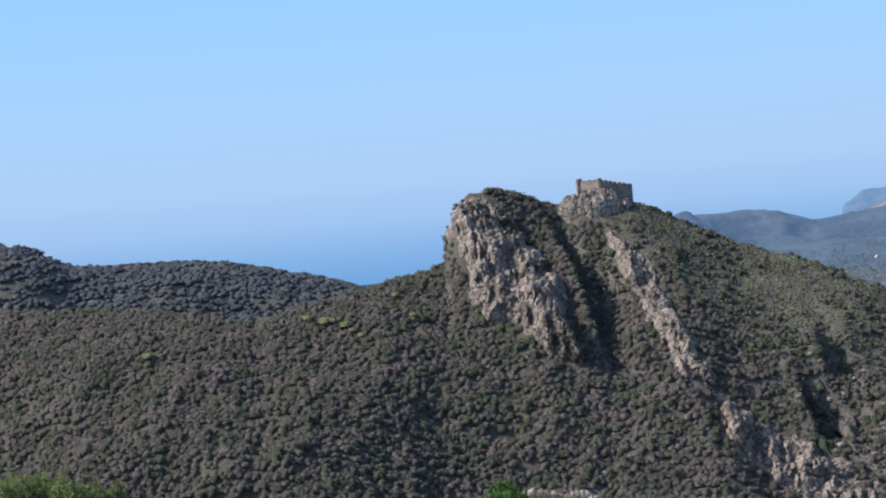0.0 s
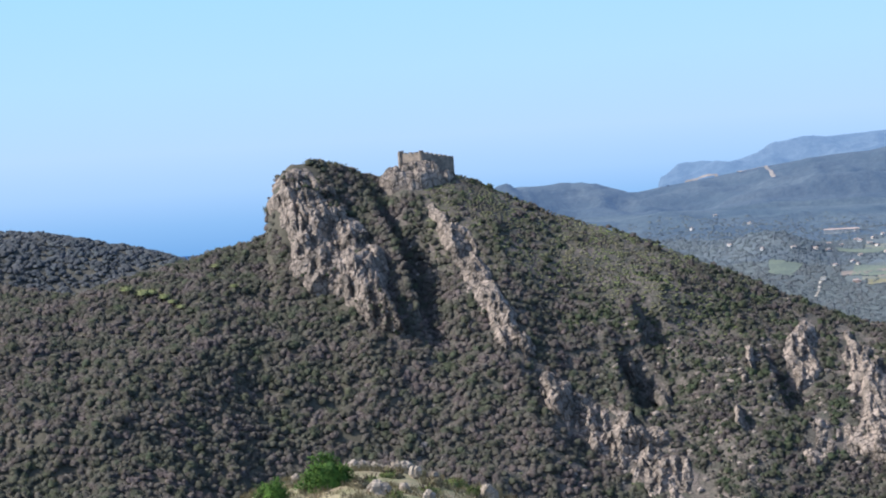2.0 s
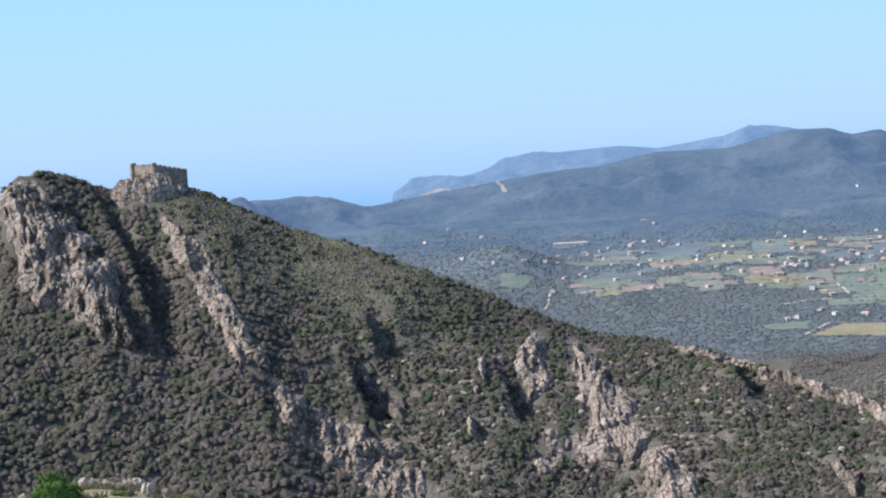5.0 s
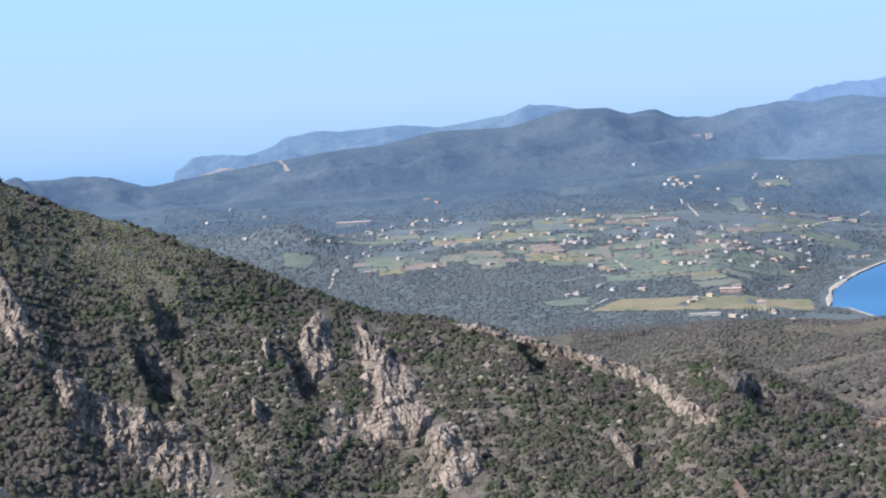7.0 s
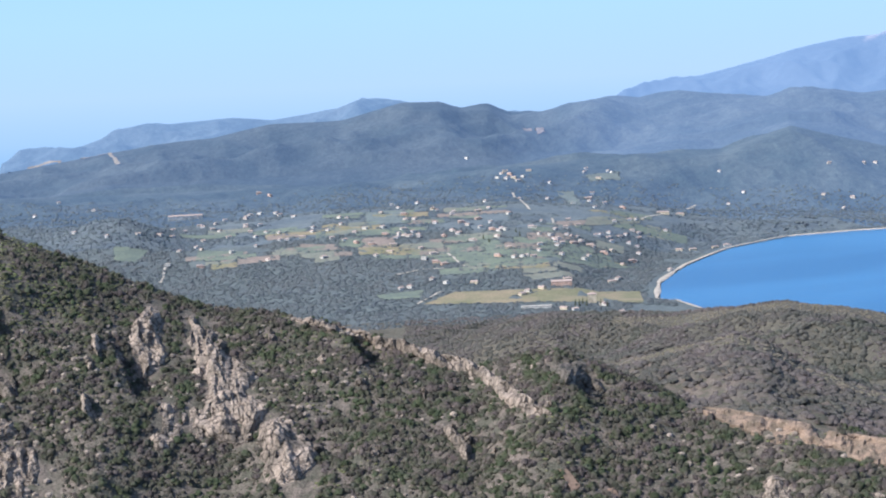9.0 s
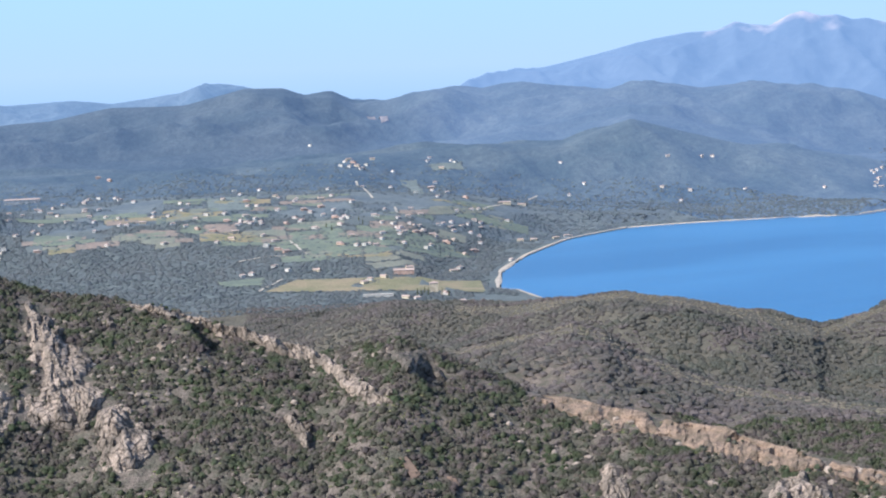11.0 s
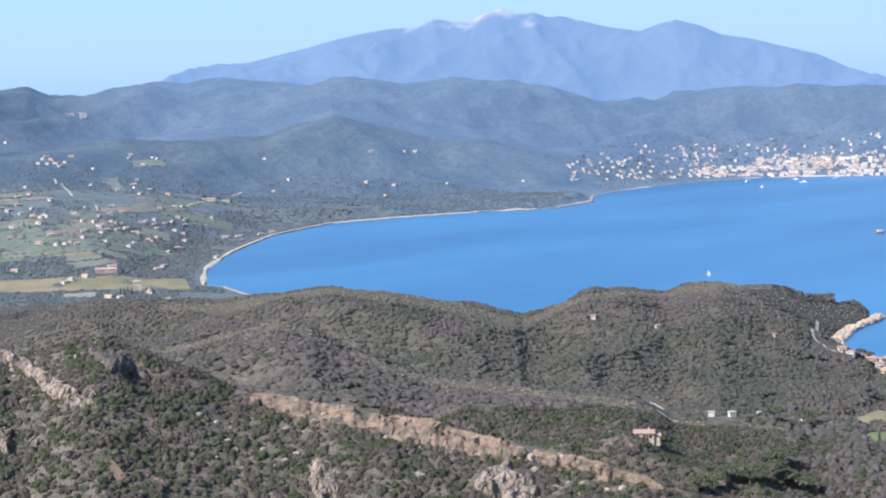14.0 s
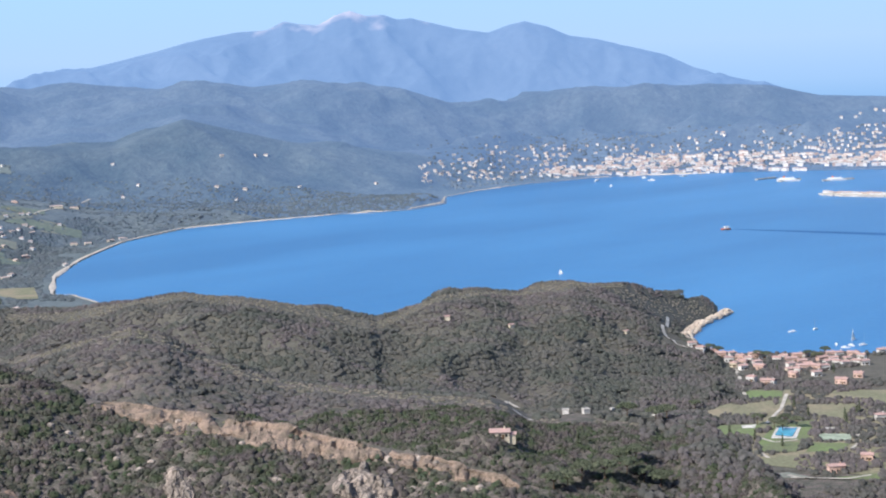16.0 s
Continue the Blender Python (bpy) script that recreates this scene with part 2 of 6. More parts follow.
SHORE_AZ = line([(1480, 57.5), (1700, 36.6), (1986, 36.15), (2078, 35.25), (2096, 34.6), (2278, 34.7), (2482, 35.56), (2715, 36.97), (2896, 39), (2963, 41.2), (3041, 44.5), (3060, 46.4), (3173, 47.62), (3332, 47.7), (3467, 48.8),
                 (3609, 50.4), (3760, 53.2), (3790, 58), (3800, 72), (5000, 80)])
FLANK = line([(900, 54.0), (1140, 54.6), (1195, 55.3), (1235, 56.6), (1275, 57.3), (1300, 57.35), (1424, 57.0), (1500, 55.9), (1571, 55.6), (1653, 56.15), (1721, 57.0), (1780, 57.0), (1830, 55), (5000, 50)])
FOOT_R = line([(-25, 3000), (33, 3000), (36, 3200), (42, 3250), (46, 3350), (48, 3600), (53, 3860), (70, 3860)])
FOOT_EL = line([(3, -5.5), (8, -3.3), (13, -3.55), (18.4, -3.9), (24, -3.6), (29.7, -3.6), (35.4, -4.1), (42, -4.45), (46, -4.3), (48, -4.0), (53, -3.75), (62, -3.7), (70, -3.7)])
MID_R = line([(-25, 3600), (44, 3600), (48, 3850), (52, 4080), (70, 4080)])
MID_EL = line([(2, -4.5), (8, -2.7), (14, -2.7), (23, -2.8), (30.4, -2.5), (34.2, -2.2), (36.8, -2.27), (39.1, -1.5), (41, -2.0), (43.6, -2.62), (46, -2.9), (50, -2.9), (56, -2.5), (62, -2.4), (70, -2.4)])
HILL_EL = line([(1, -5), (5, -2.4), (7.7, -1.45), (10.1, -1.6), (10.9, -1.6), (12.1, -1.93), (13.5, -1.72), (15, -1.52), (16.7, -1.28), (18.8, -1.03), (20, -0.98), (21.9, -0.62), (24.3, -0.62), (26.3, -0.13), (27.6, -0.16),
                (28.3, -0.44), (29.2, -0.42), (29.9, -0.74), (31, -0.7), (33.3, -0.26), (34.2, -0.35), (35.5, -0.18), (38.2, -0.54), (40.5, -0.4), (41.4, -0.56), (43.1, -0.42), (46.4, -0.81), (47.9, -1.31),
                (49.5, -1.4), (52.7, -0.92), (54, -1.05), (56.4, -1.0), (58.4, -1.08), (60.1, -1.46), (62.2, -1.58), (70, -1.6)])
FAR_EL = line([(-25, -6), (12.9, -6), (13.1, -1.68), (13.78, -1.07), (15.48, -1.11), (16.59, -0.81), (17.89, -0.50), (20.67, -0.33), (21.97, -0.47), (25.18, -0.09), (26.50, -0.18),
               (28, -0.7), (30.5, -0.8), (34.05, -0.20), (36.08, 0.23), (37.94, 0.66), (39.35, 0.99), (40.94, 1.27), (41.97, 1.33), (42.54, 1.59), (43.01, 1.48), (43.66, 1.42), (44.23, 1.72), (44.71, 1.85), (45.26, 1.65), (45.82, 1.67), (46.29, 1.50), (46.76, 1.54), (47.50, 1.33), (48.24, 1.12), (49.27, 0.95), (49.93, 1.15), (50.52, 1.28), (51.23, 1.07), (51.96, 0.75), (52.88, 0.58), (53.98, 0.30), (55.08, 0.01), (55.98, -0.44), (56.88, -0.75), (58.32, -1.07), (59, -1.6), (60.5, -2.5), (70, -6)])


def coast(az, r):
    """Metres inland from the bay's shore (minus: out on the water), by distance along the arc."""
    return (SHORE_AZ(r) - az) * r * math.pi / 180


def knots(az):
    """For each bearing the distances and heights of valley floors and crests, from near to far."""
    one = np.ones_like(az)
    h = lambda r, el: EYE + r * tan_d(el)
    cr, cz = CREST_R(az), h(CREST_R(az), BASE_EL(az))
    vr = 0.55 * cr
    vz = VALLEY_Z(az)
    sr, sz = SECOND_R(az), h(SECOND_R(az), SECOND_EL(az))
    tr, tz = THIRD_R(az), h(THIRD_R(az), THIRD_EL(az))
    fr, fz = FOOT_R(az), h(FOOT_R(az), FOOT_EL(az))
    mr, mz = MID_R(az), h(MID_R(az), MID_EL(az))
    low = np.where(az > 36.6, -7, np.clip((az - 14) / 8, 0, 1) * 9 - 5)
    R = [0 * one, 2 * one, 15 * one, 48 * one, 130 * one, vr, cr, cr + 0.4 * (sr - cr), sr, np.where(az > 56.5, 925, sr + 0.45 * (tr - sr)), tr, tr + np.where(az > 55.5, 90, 220), 1960 * one + 0 * az,
         fr, mr, mr + 120, 4400 * one, 4560 * one, 4860 * one, 4960 * one]
    Z = [258.3 * one, 258.3 * one, 254.4 * one, h(48, KNOLL_EL(az)), 0.35 * vz + 0.65 * 205, vz, cz, np.minimum(cz, sz + 60) - 55 - 40 * (az < 0), sz,
         np.where(az > 56.5, 11, np.maximum(np.minimum(sz, tz) - 38, 6)), tz, low, low,
         fz, mz, mz - 12, h(4400, HILL_EL(az)), h(4560, np.minimum(HILL_EL(az), FAR_EL(az)) - 0.6), h(4860, FAR_EL(az)), -20 * one]
    return np.array(R), np.array(Z)


GRID = np.arange(-26, 71.01, 0.04)
KNOT_R, KNOT_Z = knots(GRID)
SOFT = [0, 0, 0, 0.6, 1, 0.8, 0.35, 1, 0.7, 1, 0.8, 1, 0.8, 0.8, 0.7, 0.8, 0.5, 0.8, 0.3, 0.3]


SCARPS = [(12.1, 614, 9, 11, 16), (11.5, 588, 11, 14, 20), (4.25, 645, 32, 13, 11), (31.6, 528, 9, 5, 8), (24.2, 590, 14, 7, 9), (16.5, 585, 14, 7, 9)]


def height(az, r):
    """Height of the ground at bearing az and distance r (arrays of one shape)."""
    az, r = np.broadcast_arrays(np.asarray(az, float), np.asarray(r, float))
    shape = az.shape
    az, r = az.ravel(), r.ravel()
    u = np.clip((az + 26) / 0.04, 0, len(GRID) - 1.001)
    j = u.astype(int)
    u = u - j
    R = KNOT_R[:, j] * (1 - u) + KNOT_R[:, j + 1] * u
    k = np.clip((r[None, :] >= R).sum(0) - 1, 0, len(R) - 2)
    i = np.arange(len(az))
    f = np.clip((r - R[k, i]) / np.maximum(R[k + 1, i] - R[k, i], 1e-6), 0, 1)
    soft = np.array(SOFT)
    a, b = soft[k], soft[k + 1]
    # ease at the ends by each knot's softness
    g = f + (a * (1 - f) - b * f) * -f * (1 - f)
    za = KNOT_Z[k, j] * (1 - u) + KNOT_Z[k, j + 1] * u
    zb = KNOT_Z[k + 1, j] * (1 - u) + KNOT_Z[k + 1, j + 1] * u
    z = za * (1 - g) + zb * g
    x, y = r * np.sin(np.radians(az)), r * np.cos(np.radians(az))
    mid = 4 * f * (1 - f)
    amp = np.select([r < 60, r < 1000, r < 1900, r < 3000, r < 3900], [0.25 + 0 * r, 7 * mid + 0.8, 17 * mid + 1, 1.5 + 3 * mid, 24 * mid + 2], 55 * mid + 2)
    size = np.select([r < 60, r < 1000, r < 3000], [6.0 + 0 * r, 55.0, 130.0], 300.0)
    out = np.zeros_like(z)
    for s in np.unique(size):
        m = size == s
        out[m] = amp[m] * fbm(x[m], y[m], s, 5, True)
    z = z + out
    # the summit knob left of the castle
    cr = CREST_R(az)
    z = z + cr * (tan_d(CREST_EL(az)) - tan_d(BASE_EL(az))) * np.exp(-((cr - r) / np.where(r < cr, 36, 70)) ** 2)
    # gullies and scarps that turn away from the sun
    for a0, r0, half, drop, back in SCARPS:
        dx, dr = (az - a0 - (r0 - r) * 0.02) * r * math.pi / 180, (r - r0) / half
        cut = -drop * np.clip(dx / 3, 0, 1) * np.exp(-np.maximum(dx - 8, 0) / back) + 0.3 * drop * np.exp(np.minimum(dx, 0) / 9) * (dx < 0)
        z = z + np.where(np.abs(dr) < 2.6, cut * np.exp(-dr ** 2), 0)
    # a wooded hillock on the plain
    dx, dr = (az - 16.7) * r * math.pi / 180, r - 2780
    z = z + 36 * np.exp(-(dx / 85) ** 2 - (dr / 130) ** 2) * (np.abs(dr) < 400)
    # the flats of the beach village, right of the headland's foot
    foot = (az - FLANK(r)) * r * math.pi / 180
    here = (r > 860) & (r < 1830) & (az > 50)
    flat = np.where(r < 1482, 2.2 + 0.025 * (1482 - r), np.maximum(-0.2 * (r - 1482) + 2.2, -8))
    cap = flat + 0.75 * np.maximum(-foot, 0) + 70 * np.clip((970 - r) / 100, 0, 1)
    z = np.where(here, np.minimum(z, cap), z)
    z = np.where(here & (foot > 0) & (r > 970), flat, z)
    z = np.where(here & (r < 1482) & (foot > -60), np.maximum(z, flat), z)
    # the bay
    bay = (r > np.maximum(1700, THIRD_R(az) + 110)) & (r < 3900) & (az > 30)
    c = coast(az, r)
    steep = 0.04 + 0.5 * np.clip((az - 43.5) / 2, 0, 1) * np.clip((r - 2980) / 60, 0, 1) * np.clip((3300 - r) / 80, 0, 1)
    z = np.where(bay, np.minimum(z, np.where(c > 0, 0.9 + steep * c + 0.25 * np.maximum(c - 80, 0), np.maximum(c * 0.15, -8))), z)
    # open sea behind the castle hill
    z = np.where((r > 1750) & (az < 14), np.minimum(z, -8 + 12 * np.clip((az - 1) / 6, 0, 1) + 400 * np.clip((az - 4) / 5, 0, 1)), z)
    return z.reshape(shape)


def xyz(az, r, lift=0.0):
    a = np.radians(az)
    return np.stack([r * np.sin(a), r * np.cos(a), height(az, r) + lift], -1)


def mesh_object(name, verts, faces, mat, smooth=True):
    me = bpy.data.meshes.new(name)
    verts, faces = np.asarray(verts, np.float32), np.asarray(faces, np.int32)
    n = faces.shape[1]
    me.vertices.add(len(verts))
    me.vertices.foreach_set("co", verts.ravel())
    me.loops.add(faces.size)
    me.loops.foreach_set("vertex_index", faces.ravel())
    me.polygons.add(len(faces))
    me.polygons.foreach_set("loop_start", np.arange(0, faces.size, n, dtype=np.int32))
    me.polygons.foreach_set("use_smooth", np.full(len(faces), smooth))
    me.materials.append(mat)
    me.update(calc_edges=True)
    return new(name, me)


def sheet(name, az, r, mat, label, category, kind="structure"):
    A, Rr = np.meshgrid(az, r, indexing="ij")
    v = xyz(A, Rr).reshape(-1, 3)
    n, m = len(az), len(r)
    q = np.arange(n * m).reshape(n, m)
    f = np.stack([q[:-1, :-1], q[1:, :-1], q[1:, 1:], q[:-1, 1:]], -1).reshape(-1, 4)[:, ::-1]
    return tagged(mesh_object(name, v, f, mat), label, category, kind=kind)


FINE = np.arange(-22, 70.01, 0.15)
ALL_ROUND = np.concatenate([FINE, np.arange(74, 338.1, 6.0)])
M_DRY = material("stony dry soil", (0.33, 0.27, 0.18), second=(0.20, 0.20, 0.10), scale=0.9, fine=9, bump=0.05)
sheet("ground_knoll", ALL_ROUND, np.concatenate([[0.0, 0.7], np.geomspace(2, 66, 58)]), M_DRY, "stony hilltop soil with dry grass", "ground")
NEAR_R = np.concatenate([np.geomspace(66, 330, 18), np.arange(338, 760, 4.5), np.arange(768, 1010, 12)])
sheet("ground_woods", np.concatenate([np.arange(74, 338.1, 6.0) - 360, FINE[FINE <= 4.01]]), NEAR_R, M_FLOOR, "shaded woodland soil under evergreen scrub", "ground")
sheet("ground_slope", FINE[FINE >= 3.9], NEAR_R, M_SCRUB, "dry rocky hillside soil with grass and scrub", "ground")
sheet("ground_hills", FINE, np.linspace(1006, 1962, 96), M_WOOD_FAR, "wooded low hills and headland before the bay", "ground")
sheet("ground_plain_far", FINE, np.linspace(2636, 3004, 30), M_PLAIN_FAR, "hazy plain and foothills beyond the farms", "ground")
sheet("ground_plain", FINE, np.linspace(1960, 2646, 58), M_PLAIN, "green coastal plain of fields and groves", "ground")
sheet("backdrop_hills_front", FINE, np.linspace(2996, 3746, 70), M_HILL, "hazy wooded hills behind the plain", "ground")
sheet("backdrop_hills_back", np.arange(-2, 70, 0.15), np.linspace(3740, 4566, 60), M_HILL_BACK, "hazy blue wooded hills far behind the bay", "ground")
def bare_summit(m):
    """Pale granite breaking through high on the mountain."""
    n, l = m.node_tree.nodes, m.node_tree.links
    geo, sep, rp, tex, add, cut, mix = (n.new(k) for k in ("ShaderNodeNewGeometry", "ShaderNodeSeparateXYZ", "ShaderNodeMapRange", "ShaderNodeTexNoise", "ShaderNodeMath", "ShaderNodeMapRange", "ShaderNodeMix"))
    l.new(geo.outputs["Position"], sep.inputs[0])
    rp.inputs[1].default_value, rp.inputs[2].default_value, rp.inputs[4].default_value = 330, 415, 0.5
    l.new(sep.outputs[2], rp.inputs[0])
    tex.inputs["Scale"].default_value, tex.inputs["Detail"].default_value = 0.012, 6
    l.new(geo.outputs["Position"], tex.inputs["Vector"])
    l.new(rp.outputs[0], add.inputs[0])
    l.new(tex.outputs[0], add.inputs[1])
    cut.inputs[1].default_value, cut.inputs[2].default_value = 0.72, 0.95
    l.new(add.outputs[0], cut.inputs[0])
    mix.data_type = "RGBA"
    b = n["Principled BSDF"]
    l.new(b.inputs["Base Color"].links[0].from_socket, mix.inputs[6])
    mix.inputs[7].default_value = (0.26, 0.21, 0.19, 1)
    l.new(cut.outputs[0], mix.inputs[0])
    l.new(mix.outputs[2], b.inputs["Base Color"])


bare_summit(M_MOUNT)
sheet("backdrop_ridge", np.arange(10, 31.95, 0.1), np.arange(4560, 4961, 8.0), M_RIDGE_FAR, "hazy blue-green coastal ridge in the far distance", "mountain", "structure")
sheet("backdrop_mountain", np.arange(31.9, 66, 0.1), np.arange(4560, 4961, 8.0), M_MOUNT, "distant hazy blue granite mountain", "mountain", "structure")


# ---- water and the far distance ----
def sea_material():
    m = bpy.data.materials.new("sea water")
    m.use_nodes = True
    n, l = m.node_tree.nodes, m.node_tree.links
    b = n["Principled BSDF"]
    geo = n.new("ShaderNodeNewGeometry")
    big = n.new("ShaderNodeTexNoise")
    big.inputs["Scale"].default_value, big.inputs["Detail"].default_value = 0.0022, 3
    mp = n.new("ShaderNodeMapping")
    mp.inputs["Rotation"].default_value = (0, 0, radians(48))
    mp.inputs["Scale"].default_value = (0.5, 1.6, 1)
    l.new(geo.outputs["Position"], mp.inputs[0])
    l.new(mp.outputs[0], big.inputs["Vector"])
    mix = n.new("ShaderNodeMix")
    mix.data_type = "RGBA"
    mix.inputs[6].default_value, mix.inputs[7].default_value = (0.024, 0.134, 0.325, 1), (0.042, 0.186, 0.410, 1)
    rp = n.new("ShaderNodeMapRange")
    rp.inputs[1].default_value, rp.inputs[2].default_value = 0.38, 0.64
    l.new(big.outputs[0], rp.inputs[0])
    l.new(rp.outputs[0], mix.inputs[0])
    l.new(mix.outputs[2], b.inputs["Base Color"])
    b.inputs["Roughness"].default_value, b.inputs["IOR"].default_value = 0.35, 1.33
    wave = n.new("ShaderNodeTexNoise")
    wave.inputs["Scale"].default_value, wave.inputs["Detail"].default_value = 0.15, 6
    l.new(geo.outputs["Position"], wave.inputs["Vector"])
    bp = n.new("ShaderNodeBump")
    bp.inputs["Strength"].default_value, bp.inputs["Distance"].default_value = 1.0, 0.5
    l.new(wave.outputs[0], bp.inputs["Height"])
    l.new(bp.outputs[0], b.inputs["Normal"])
    return m


M_SEA = sea_material()
ring = np.radians(np.arange(0, 360, 3))
v = [(0, 0, 0)] + [(4985 * math.sin(a), 4985 * math.cos(a), 0) for a in ring]
f = [(0, i + 1, (i + 1) % len(ring) + 1) for i in range(len(ring))]
tagged(mesh_object("water", v, np.array(f)[:, ::-1], M_SEA, False), "calm deep blue sea filling the bay", "sea", kind="structure")


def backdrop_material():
    """Glowing band: open sea running out into painted haze, and the sky over it."""
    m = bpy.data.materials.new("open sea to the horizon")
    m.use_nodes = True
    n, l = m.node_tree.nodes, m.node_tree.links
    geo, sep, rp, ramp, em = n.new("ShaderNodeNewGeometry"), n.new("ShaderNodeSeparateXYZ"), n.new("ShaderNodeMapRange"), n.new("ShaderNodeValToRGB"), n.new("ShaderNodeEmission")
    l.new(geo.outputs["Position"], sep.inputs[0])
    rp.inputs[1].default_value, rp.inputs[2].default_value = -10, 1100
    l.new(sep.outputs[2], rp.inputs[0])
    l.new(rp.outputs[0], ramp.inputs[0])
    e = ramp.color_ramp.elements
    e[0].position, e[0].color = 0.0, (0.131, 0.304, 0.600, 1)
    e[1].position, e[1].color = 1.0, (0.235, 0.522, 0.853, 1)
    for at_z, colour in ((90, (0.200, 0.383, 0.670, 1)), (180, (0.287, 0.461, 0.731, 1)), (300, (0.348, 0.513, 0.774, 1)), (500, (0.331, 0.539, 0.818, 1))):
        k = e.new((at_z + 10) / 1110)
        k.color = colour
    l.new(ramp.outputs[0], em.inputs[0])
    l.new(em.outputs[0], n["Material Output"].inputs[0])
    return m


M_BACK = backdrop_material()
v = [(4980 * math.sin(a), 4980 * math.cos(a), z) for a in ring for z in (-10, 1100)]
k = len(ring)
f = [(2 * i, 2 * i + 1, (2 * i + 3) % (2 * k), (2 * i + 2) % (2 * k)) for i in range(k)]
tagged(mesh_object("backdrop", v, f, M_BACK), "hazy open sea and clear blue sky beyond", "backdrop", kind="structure")


